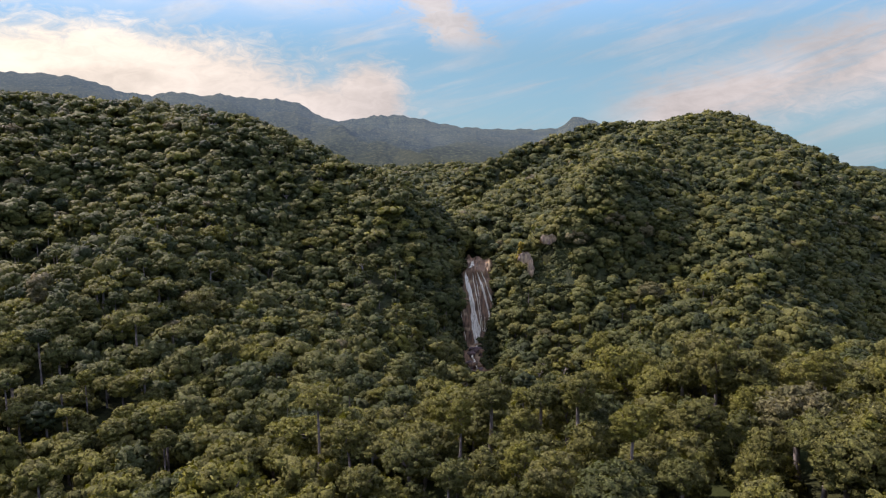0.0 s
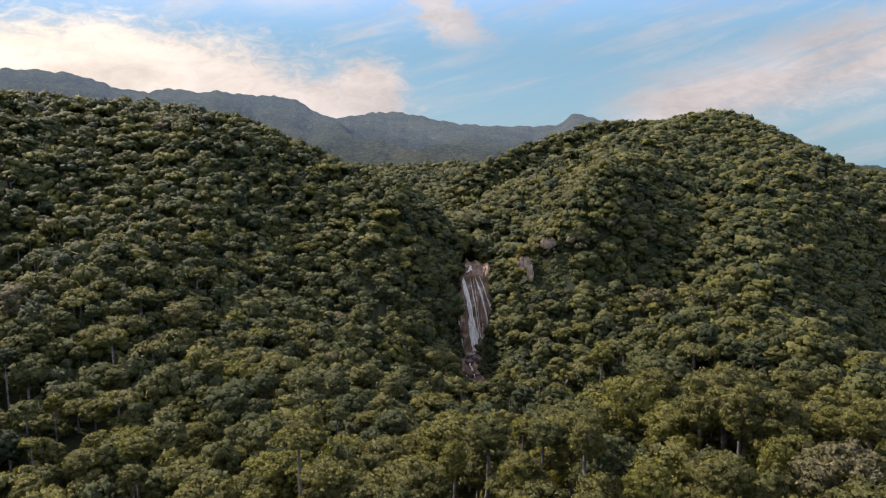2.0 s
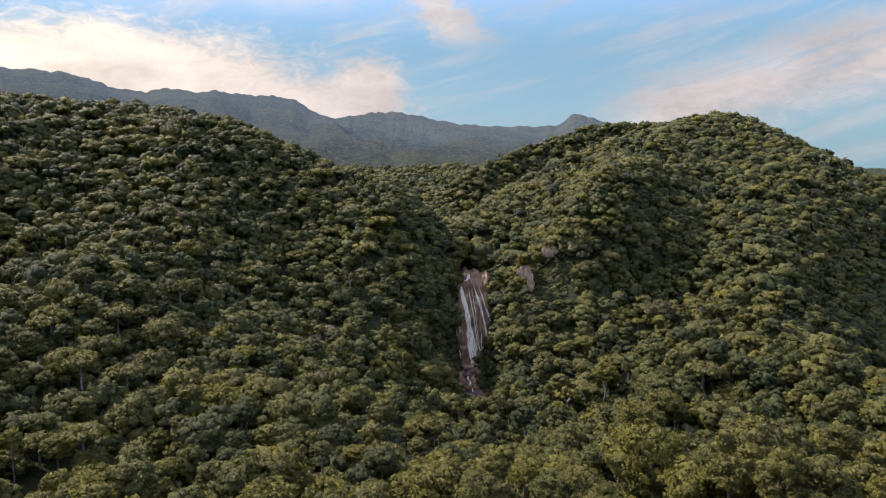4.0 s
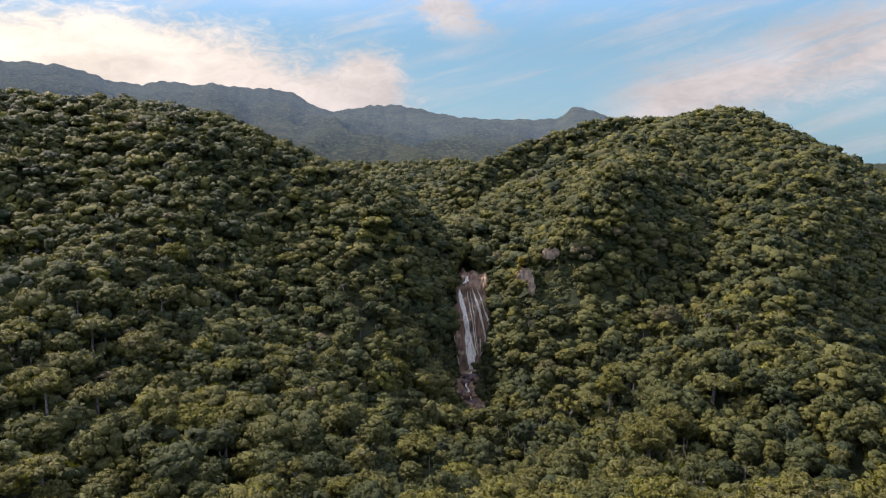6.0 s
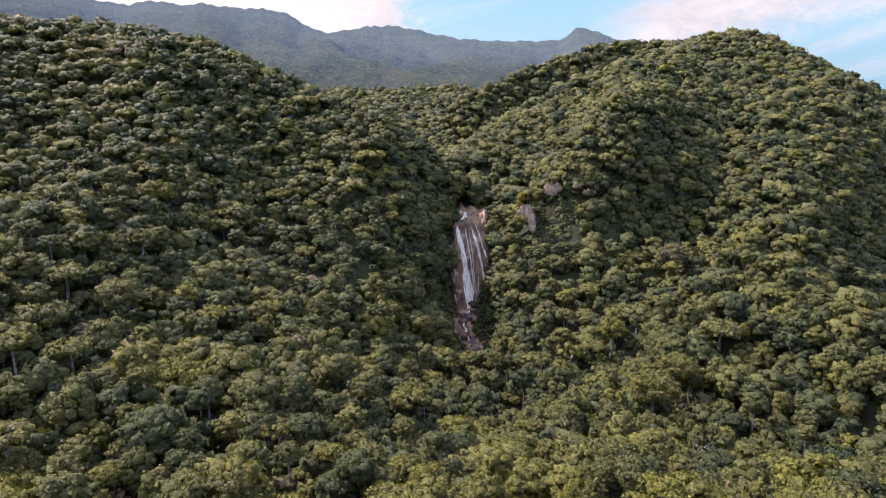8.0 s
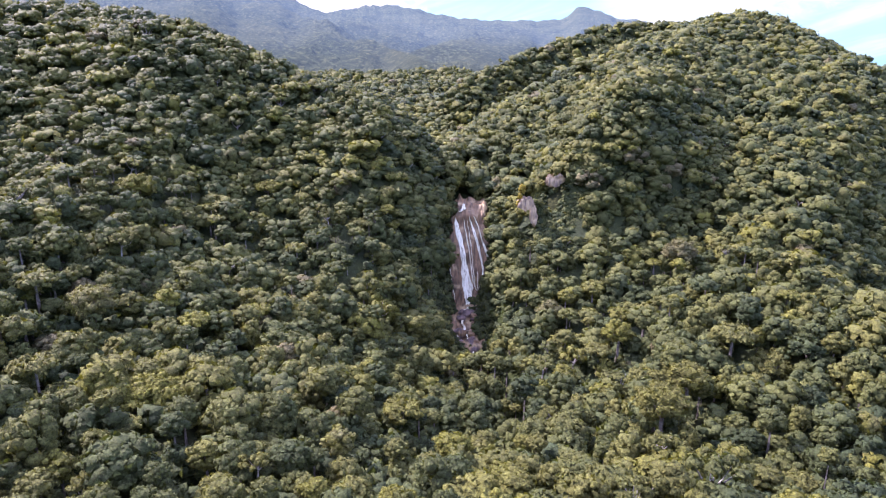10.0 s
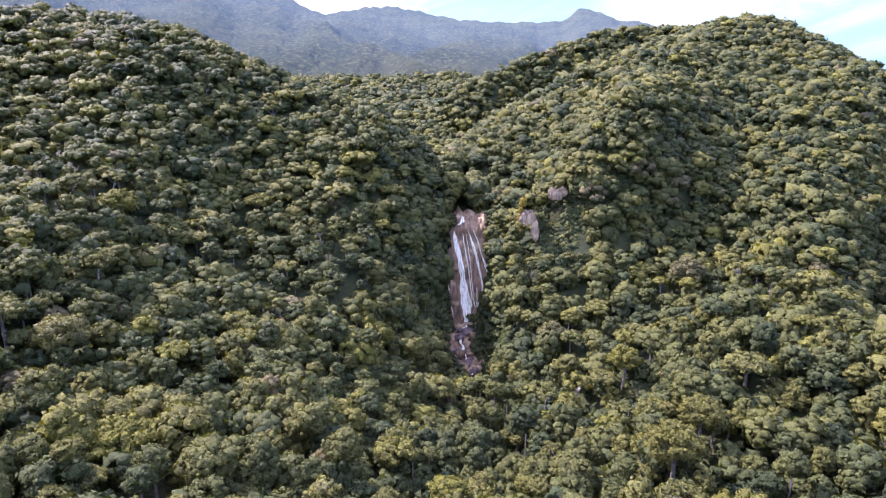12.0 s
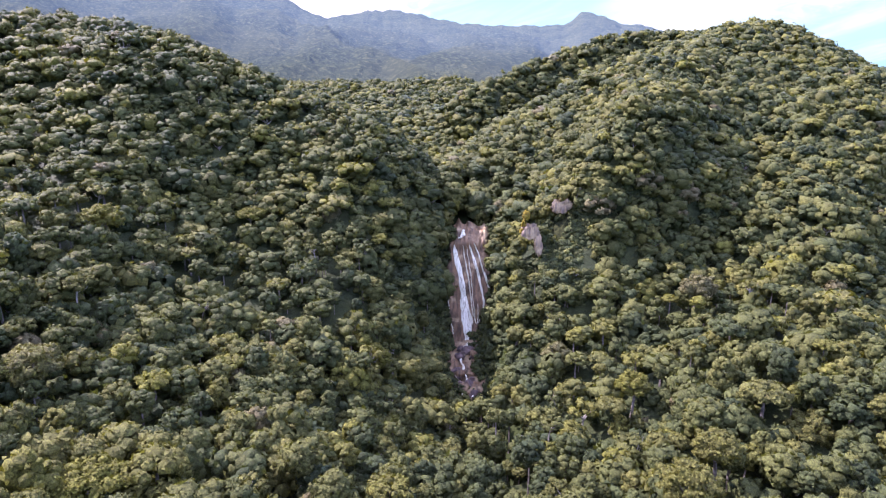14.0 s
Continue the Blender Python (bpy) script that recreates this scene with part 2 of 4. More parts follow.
def range_height(x, y):
    """The far range: its ridge stands at a distance and an angle that change with the bearing; a wooded shoulder comes down from it in the west."""
    az, r = np.degrees(np.arctan2(x, np.maximum(y, 1.0))), np.hypot(x, y)
    rise = 1.9 + 2.35 / (1 + np.exp((az + 10.6) / 0.8)) + 1.25 / (1 + np.exp((az + 25.9) / 0.8)) - 5.5 * smooth(az, 15, 24)
    rise += 0.34 * np.exp(-((az + 20.9) / 1.1) ** 2) + 0.22 * np.exp(-((az + 17.6) / 1.2) ** 2) + 1.15 * np.exp(-((az + 4.4) / 4.4) ** 2)
    rise += 0.95 * np.exp(-((az - 10.9) / np.where(az < 10.9, 1.0, 2.0)) ** 2) + 0.05 * np.sin(az * 3.1) + 0.03 * np.sin(az * 7.3)
    far = 2250 + 350 * np.tanh((az + 8) / 5) + 350 * np.exp(-((az - 11) / 2.5) ** 2)
    foot, crest = 104.0, 120 + far * np.tan(np.radians(rise))
    s = np.clip((r - 640) / (far - 640), 0, 1)
    z = foot + (crest - foot) * s ** 1.25
    # spurs and gullies run down from the crest
    run = az + 2.2 * np.sin(r / 310.0) + 0.8 * np.sin(r / 120.0 + az * 0.3)
    spur = np.sin(run * 0.57 + 0.4) + 0.45 * np.sin(run * 1.31 + 1.9 + 0.8 * np.sin(r / 260)) + 0.3 * ripple(x, y, 420, 7)
    z += (spur * 11 + 6 * ripple(x, y, 110, 8)) * (s * (1 - s) * 4) ** 0.8 + 4 * ripple(x, y, 150, 3) * smooth(r, 640, 760) * (1 - s)
    z = np.where(r > far, crest - (r - far) * 0.35, z)
    back = np.interp(az, [-40, -24, -12, -9, -6.8, -3.6, -1.7, 0.5], [1500, 1480, 1420, 1250, 1060, 900, 790, 700])
    up = np.interp(az, [-40, -24, -12, -9, -6.8, -3.6, -1.7, 0.5], [2.6, 2.4, 2.2, 0.5, -0.9, -1.6, -2.4, -4.5])
    edge = r - back - 15 * np.sin(az * 1.1) - 9 * np.sin(az * 2.9 + 1)
    shoulder = 133 + back * np.tan(np.radians(up)) - np.where(edge < 0, 0.30 * -edge, 0.5 * edge) + 6 * ripple(x, y, 190, 5) + 4 * ripple(x, y, 80, 2)
    shoulder = np.where(az < 2, shoulder, -100.0)
    gap = np.clip((shoulder - z) / 24, -40, 40)
    return z + 24 * np.log1p(np.exp(gap)) * smooth(r, 640, 740)


def canopy(x, y):
    """Height of the tops of the trees."""
    x, y = np.asarray(x, float), np.asarray(y, float)
    z = 33.0 - 0.0739 * x - 0.0919 * y + 70 / (1 + np.exp(-np.clip((y - 640) / 35, -50, 50)))
    for cx, cy, high, along, across, turn in HILLS:
        c, s = math.cos(radians(turn)), math.sin(radians(turn))
        u, v = ((x - cx) * c + (y - cy) * s) / along, (-(x - cx) * s + (y - cy) * c) / across
        z = z + high * np.exp(-u * u - v * v)
    # the eastern hill breaks off in a wooded cliff
    brow = y - (331 + 0.13 * (x - 60))
    z = z + 8.0 * np.tanh(brow / 7) * np.exp(-((brow / 42) ** 2)) * np.exp(-(((x - 84) / 42) ** 4))
    # the hanging valley above the fall, and the plain beside and behind
    z = np.maximum(z, 30 + 6 * ripple(x, y, 160))
    z = np.maximum(z, np.where(y > 400, 64 + 48 * np.clip((y - 400) / 300, 0, 1) ** 0.9, 0))
    return z


TREE_HEIGHT = 9.0


def stream_x(y):
    return 17.0 - 3.2 * smooth(y, 324, 310) + 3.0 * smooth(y, 306, 297) + 10 * smooth(y, 280, 220)


def stream_z(y):
    z = 26.5 - 6.0 * smooth(y, 318, 298) - 5.0 * smooth(y, 298, 262) - 3 * smooth(y, 262, 200)
    return z + 37.0 * np.clip((y - 321) / 31.0, 0, 1) + 8.0 * smooth(y, 352, 420) + 20 * smooth(y, 420, 520)


def ground_height(x, y):
    x, y = np.asarray(x, float), np.asarray(y, float)
    near = canopy(x, y) - TREE_HEIGHT + 1.2 * ripple(x, y, 37, 2)
    wide = 10.0 + 2.0 * smooth(y, 320, 340) - 4.5 * smooth(y, 306, 270)
    cut = np.exp(-(np.abs(x - stream_x(y)) / wide) ** 4) * smooth(y, 190, 240) * smooth(y, 520, 420)
    low = stream_z(y) - 5.0 * smooth(y, 319, 326) * smooth(y, 372, 354)
    near = near + (np.minimum(low, near) - near) * cut
    r = np.hypot(x, y)
    w = smooth(r, 620, 760) * smooth(y, 150, 420)
    far = range_height(x, y) - 10
    side = 20 + 14 * ripple(x, y, 900)
    out = near + (far - near) * w
    edge = smooth(np.abs(x), 420, 800) * smooth(y, 500, 200) + smooth(-y, 100, 400)
    return out + (side - out) * np.clip(edge, 0, 1)


def np_mesh(name, verts, faces, smooth_faces=False):
    """A mesh from arrays; faces all have the same number of corners."""
    verts, faces = np.asarray(verts, np.float32), np.asarray(faces, np.int32)
    me = bpy.data.meshes.new(name)
    n, k = faces.shape
    me.vertices.add(len(verts))
    me.vertices.foreach_set("co", verts.ravel())
    me.loops.add(n * k)
    me.loops.foreach_set("vertex_index", faces.ravel())
    me.polygons.add(n)
    me.polygons.foreach_set("loop_start", np.arange(0, n * k, k, dtype=np.int32))
    me.polygons.foreach_set("use_smooth", np.full(n, smooth_faces))
    me.update(calc_edges=True)
    return me


def part(name, me, mat, parent, label=""):
    ob = new(name, me)
    me.materials.append(mat)
    ob.parent = parent
    return tagged(ob, label) if label else ob


def sheet_faces(rows, cols):
    i = np.arange(rows * cols).reshape(rows, cols)
    return np.stack([i[:-1, :-1], i[:-1, 1:], i[1:, 1:], i[1:, :-1]], -1).reshape(-1, 4)


def grown(start, step, stop, factor):
    out = [start]
    while out[-1] < stop:
        out.append(out[-1] + step)
        step *= factor
    return np.array(out)


def build_ground():
    side = grown(330.0, 8.0, 4700.0, 1.16)[1:]
    xs = np.concatenate([-side[::-1], np.arange(-330, -12, 6.0), np.arange(-12, 60, 2.0), np.arange(60, 331, 6.0), side])
    ys = np.concatenate([-grown(60.0, 8.0, 3000.0, 1.2)[:0:-1], np.arange(-60, 256, 6.0), np.arange(256, 404, 2.0), np.arange(404, 561, 6.0), grown(560.0, 7.0, 4700.0, 1.045)[1:]])
    gx, gy = np.meshgrid(xs, ys)
    verts = np.stack([gx, gy, ground_height(gx, gy)], -1).reshape(-1, 3)
    ob = new("ground", np_mesh("ground", verts, sheet_faces(len(ys), len(xs)), True))
    ob.data.materials.append(SOIL)
    return tagged(ob, "dark leaf-strewn forest soil of hills and valley", "ground", kind="structure")


def domes(x, y, size):
    """Rounded tree tops of about that width: 1 at the middle of each, 0 between them."""
    gx, gy = np.floor(x / size), np.floor(y / size)
    best = np.full(x.shape, 9.0)
    for dx in (-1, 0, 1):
        for dy in (-1, 0, 1):
            cx, cy = gx + dx, gy + dy
            h = np.sin(cx * 127.1 + cy * 311.7) * 43758.5453
            k = np.sin(cx * 269.5 + cy * 183.3) * 24634.6345
            px, py = (cx + 0.15 + 0.7 * (h - np.floor(h))) * size, (cy + 0.15 + 0.7 * (k - np.floor(k))) * size
            best = np.minimum(best, np.hypot(x - px, y - py) / size)
    return np.sqrt(np.clip(1 - best * best * 1.3, 0, 1))


def build_far_woods():
    az = np.radians(np.arange(-37, 30.01, 0.13))
    r = np.concatenate([np.arange(650.0, 1500.0, 5.0), np.arange(1500.0, 2960.0, 10.0)])
    ga, gr = np.meshgrid(az, r)
    x, y = gr * np.sin(ga), gr * np.cos(ga)
    z = range_height(x, y) - 9 + domes(x, y, 15.0) * 7 + domes(x + 400, y, 34.0) * 6 - 6 * smooth(gr, 880, 780)
    ob = new("far_woods", np_mesh("far_woods", np.stack([x, y, z], -1).reshape(-1, 3), sheet_faces(len(r), len(az)), True))
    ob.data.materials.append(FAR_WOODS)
    return tagged(ob, "woods covering the distant mountain range, blue haze glow added", "woods", kind="stuff")


build_ground()
build_far_woods()

# ---- the waterfall and its rocks ----
def wall_y(s):
    """How far back the rock stands at a share s of its height."""
    return 320.5 + 32.5 * np.asarray(s)


def rock_face(x, s):
    """Relief of the wet wall towards the viewer: ledges, flutes and a bulge."""
    z = 24 + 42 * s
    out = 0.55 * ripple(x, z, 7.5, 1) + 0.35 * ripple(x * 2.2, z * 0.6, 3.1, 2) + 0.9 * ripple(x, z * 2.5, 21, 3)
    return out + 0.5 * np.sin(s * 26 + 0.25 * x) * smooth(s, 0.5, 0.95)


def wall_point(x, s, lift=0.0):
    z = 24 + 42 * s
    return np.stack([x + 0 * s, wall_y(s) - rock_face(x, s) * 0.7 - lift, z + 0.35 * rock_face(x, s) + lift * 0.5], -1)


def wall_edges(s):
    """Where the bare rock ends to either side, at a share s of its height."""
    s = np.asarray(s, float)
    left = np.interp(s, [0, 0.1, 0.27, 0.48, 0.66, 0.845, 0.94, 1.04], [10.6, 9.9, 9.3, 8.8, 9.4, 10.4, 12.8, 14.4])
    right = np.interp(s, [0, 0.08, 0.2, 0.33, 0.46, 0.66, 0.96, 1.04], [17.0, 17.6, 21.0, 23.6, 26.2, 25.6, 25.0, 23.5])
    return left + 0.6 * np.sin(s * 37) + 0.3 * np.sin(s * 83), right + 0.6 * np.sin(s * 41 + 1) + 0.3 * np.sin(s * 97)


def build_wall():
    us, ss = np.linspace(-0.12, 1.12, 75), np.linspace(-0.02, 1.04, 120)
    gu, gs = np.meshgrid(us, ss)
    left, right = wall_edges(gs)
    gx = left + (right - left) * gu
    v = wall_point(gx, gs)
    v[..., 1] += smooth(np.abs(gu - 0.5), 0.47, 0.62) * 5.0
    v[..., 2] -= smooth(gs, 0.93, 1.04) * (2.0 + 2.2 * ripple(gx, gx, 9.0, 4)) + np.maximum(np.abs(gx - 17) - 7, 0) * smooth(gs, 0.6, 1.0) * 0.5
    v[..., 1] += smooth(gs, 0.93, 1.04) * 3.0
    v = v.reshape(-1, 3)
    back = v + (0, 9, -2)
    f = sheet_faces(len(ss), len(us))
    n = len(v)
    me = np_mesh("rock_wall", np.concatenate([v, back]), np.concatenate([f, f[:, ::-1] + n]), True)
    ob = new("rock_wall", me)
    me.materials.append(ROCK_RED)
    return tagged(ob, "wet reddish-brown rock wall behind the waterfall", "cliff", kind="structure")


def strand(points, widths, parent, seed):
    """A ribbon of falling water with a rounded cross-section, lying on the wall; points are x and share of height."""
    p, w = np.array(points, float), np.array(widths, float)
    t = np.linspace(0, 1, 60)
    k = np.linspace(0, 1, len(p))
    x, s, half = np.interp(t, k, p[:, 0]), np.interp(t, k, p[:, 1]), np.interp(t, k, w) / 2
    x = x + 0.10 * np.sin(t * 9 + seed) + 0.05 * np.sin(t * 31 + seed * 2)
    half = half * np.clip(np.minimum(t, 1 - t) / 0.05, 0.12, 1) * (1 + 0.15 * np.sin(t * 11 + seed) + 0.10 * np.sin(t * 43 + seed))
    rows = []
    for u in np.linspace(-1, 1, 7):
        rows.append(wall_point(x + u * half, s, 0.28 + 0.25 * (1 - u * u)))
    v = np.stack(rows, 1).reshape(-1, 3)
    return part("strand", np_mesh("strand", v, sheet_faces(60, 7), True), WATER, parent)


def build_waterfall():
    fall = new("waterfall")
    fall.location = (0, 0, 0)
    tagged(fall, "white waterfall in several strands down red rock", "waterfall")
    strand([(11.4, 0.83), (12.6, 0.70), (14.3, 0.57), (15.2, 0.44), (15.7, 0.33), (16.6, 0.22), (16.5, 0.14), (16.1, 0.08), (15.2, 0.06)], [1.3, 1.9, 2.2, 2.6, 3.3, 3.7, 2.6, 1.5, 1.0], fall, 1)
    strand([(15.4, 0.957), (15.3, 0.91), (13.5, 0.877)], [1.0, 1.7, 1.4], fall, 2)
    strand([(15.2, 0.82), (16.2, 0.68), (17.3, 0.53), (18.2, 0.38), (19.0, 0.26)], [0.35, 0.5, 0.4, 0.5, 0.6], fall, 3)
    strand([(16.7, 0.82), (17.5, 0.68), (18.3, 0.53), (19.1, 0.36), (19.8, 0.2)], [0.25, 0.35, 0.3, 0.35, 0.4], fall, 4)
    strand([(17.6, 0.835), (19.2, 0.73), (21.0, 0.594), (22.3, 0.47), (23.3, 0.373), (22.4, 0.29), (20.4, 0.2)], [0.6, 0.9, 1.0, 0.9, 0.8, 0.45, 0.35], fall, 5)
    strand([(19.4, 0.845), (21.2, 0.76), (22.5, 0.661), (24.4, 0.549), (25.8, 0.417)], [0.4, 0.5, 0.6, 0.9, 0.6], fall, 6)
    strand([(20.6, 0.36), (20.9, 0.28), (20.2, 0.2)], [0.3, 0.3, 0.35], fall, 7)
    side = new("side_fall")
    tagged(side, "thin thread of water beside the main waterfall", "waterfall")
    strand([(9.1, 0.46), (9.3, 0.36), (9.7, 0.285)], [0.3, 0.35, 0.3], side, 8)
    strand([(10.2, 0.235), (10.7, 0.18), (11.2, 0.13)], [0.35, 0.4, 0.35], side, 9)


def boulder(x, y, z, size, flat, rng, mat, label, name="boulder"):
    bm = bmesh.new()
    bmesh.ops.create_icosphere(bm, subdivisions=3, radius=1)
    ax = Vector(rng.normal(size=3))
    for v in bm.verts:
        d = 1 + 0.30 * noise.noise(v.co * 1.3 + ax * 3) + 0.14 * noise.noise(v.co * 3.1 + ax)
        v.co = Vector((v.co.x * d * rng.uniform(0.99, 1.01), v.co.y * d, v.co.z * d * flat))
    for f in bm.faces:
        f.smooth = rng.uniform() < 0.8
    me = bpy.data.meshes.new(name)
    bm.to_mesh(me)
    bm.free()
    me.materials.append(mat)
    ob = new(name, me)
    ob.matrix_world = pose(x, y, z, rng.uniform(-12, 12), rng.uniform(-12, 12), rng.uniform(0, 360)) @ Matrix.Diagonal((size, size, size, 1))
    return tagged(ob, label, "boulder", "boulders below the waterfall")


def build_stream():
    xs, ys = np.linspace(-7.5, 7.5, 40), np.linspace(282, 322, 70)
    gx, gy = np.meshgrid(xs, ys)
    px = gx * (0.55 + 0.45 * smooth(gy, 286, 306)) + stream_x(gy)
    pz = np.maximum(ground_height(px, gy), stream_z(gy)) + 0.5 + 0.55 * ripple(px, gy, 4.6, 2) + 0.35 * ripple(px * 1.7, gy, 2.3, 5) - 0.35 * np.maximum(np.abs(gx) - 5.5, 0)
    bed = new("stream_bed", np_mesh("stream_bed", np.stack([px, gy, pz], -1).reshape(-1, 3), sheet_faces(70, 40), True))
    bed.data.materials.append(ROCK_RED)
    tagged(bed, "stepped reddish rock bed below the waterfall", "stream bed", kind="structure")
    rng = np.random.default_rng(21)
    for i in range(26):
        y = rng.uniform(290, 319)
        x = float(stream_x(y)) + rng.normal(0, 3.4)
        size = rng.uniform(0.9, 2.9)
        z = max(float(ground_height(x, y)), float(stream_z(y))) + 0.4 + size * 0.2
        boulder(x, y, z, size, rng.uniform(0.55, 0.8), rng, ROCK_DARK if i % 3 else ROCK_RED, "wet brown boulder in the stream bed", "boulder")
    stream = new("stream")
    tagged(stream, "white water cascading between boulders below the fall", "stream")
    for n, (dx, y0, y1, w) in enumerate(((0.0, 320, 312, 1.1), (0.4, 313, 305, 0.7), (0.9, 305, 290, 0.9), (-2.6, 304, 291, 0.6))):
        t = np.linspace(0, 1, 26)
        y = y0 + (y1 - y0) * t
        x = stream_x(y) + dx + 0.5 * np.sin(t * 9 + n)
        half = w * (0.5 + 0.2 * np.sin(t * 17 + n))
        rows = []
        for u in np.linspace(-1, 1, 5):
            px = x + u * half
            rows.append(np.stack([px, y, np.maximum(ground_height(px, y), stream_z(y)) + 1.25 + 0.3 * (1 - u * u) + 0.25 * np.sin(t * 21 + u)], -1))
        part("cascade", np_mesh("cascade", np.stack(rows, 1).reshape(-1, 3), sheet_faces(26, 5), True), WATER, stream)


def outcrop(x, y, z, across, high, deep, seed, label):
    """A bare rock face let into the wooded cliff."""
    us, vs = np.linspace(-1, 1, 34), np.linspace(-1, 1, 30)
    gu, gv = np.meshgrid(us, vs)
    a = np.arctan2(gv, gu)
    rim = 0.80 + 0.13 * np.sin(a * 2 + seed) + 0.08 * np.sin(a * 5 + seed * 2) + 0.035 * np.sin(a * 11 + seed)
    r = np.maximum(np.abs(gu), np.abs(gv)) * rim
    ln = np.maximum(np.hypot(gu, gv), 1e-6)
    pu, pv = gu / ln * r, gv / ln * r
    px, pz = x + pu * across, z + pv * high
    py = y + pu * across * 0.55 + deep * (pv * 0.12 + r ** 8 * 0.6) - 0.6 * np.abs(ripple(px, pz * 0.5, 3.6, seed)) - 0.22 * ripple(px * 2, pz * 0.6, 1.7, seed + 1)
    v = np.stack([px, py, pz], -1).reshape(-1, 3)
    f = sheet_faces(30, 34)
    back = v + (0, 5, 0)
    me = np_mesh("outcrop", np.concatenate([v, back]), np.concatenate([f, f[:, ::-1] + len(v)]), True)
    me.materials.append(ROCK_PALE)
    return tagged(new("outcrop", me), label, "cliff", kind="structure")


build_wall()
build_waterfall()
build_stream()
outcrop(52.2, 332.5, 78.0, 4.6, 3.4, 3.0, 1.0, "pale bare rock patch on the wooded cliff")
outcrop(39.5, 324.4, 70.0, 3.9, 3.4, 3.0, 2.0, "pale streaked rock on the cliff's foot")
outcrop(42.4, 323.0, 65.3, 2.1, 4.8, 3.0, 4.0, "pale streaked rock on the cliff's foot")
outcrop(28.5, 390.0, 66.0, 1.9, 1.0, 2.0, 5.0, "small pale rock ledge above the fall")

# ---- trees ----
def ball_points(n, rng):
    k = np.arange(n) + 0.5
    z = 1 - 2 * k / n
    a = k * 2.399963 + rng.uniform(0, 6.28)
    s = np.sqrt(1 - z * z)
    return np.stack([s * np.cos(a), s * np.sin(a), z], -1)


ICO_V = np.array([(0, -0.526, 0.851), (0, 0.526, 0.851), (0, -0.526, -0.851), (0, 0.526, -0.851), (0.526, 0.851, 0), (-0.526, 0.851, 0),
                  (0.526, -0.851, 0), (-0.526, -0.851, 0), (0.851, 0, 0.526), (-0.851, 0, 0.526), (0.851, 0, -0.526), (-0.851, 0, -0.526)])
ICO_F = np.array([(0, 8, 1), (0, 1, 9), (1, 8, 4), (1, 4, 5), (1, 5, 9), (0, 9, 7), (0, 7, 6), (0, 6, 8), (8, 6, 10), (8, 10, 4),
                  (4, 10, 3), (4, 3, 5), (5, 3, 11), (5, 11, 9), (9, 11, 7), (7, 11, 2), (7, 2, 6), (6, 2, 10), (10, 2, 3), (3, 2, 11)])

# tall: half height against half width; lobes: how many clumps; dense: share of leaves kept
SHAPES = {"round": dict(tall=0.95, lobes=18, lobe=0.34, low=-0.75, dense=1.0),
          "broad": dict(tall=0.66, lobes=20, lobe=0.29, low=-0.45, dense=1.0),
          "draped": dict(tall=1.55, lobes=24, lobe=0.34, low=-0.9, dense=1.0),
          "flat": dict(tall=0.40, lobes=26, lobe=0.25, low=-0.05, dense=1.1),
          "sparse": dict(tall=0.62, lobes=11, lobe=0.26, low=-0.10, dense=0.75)}


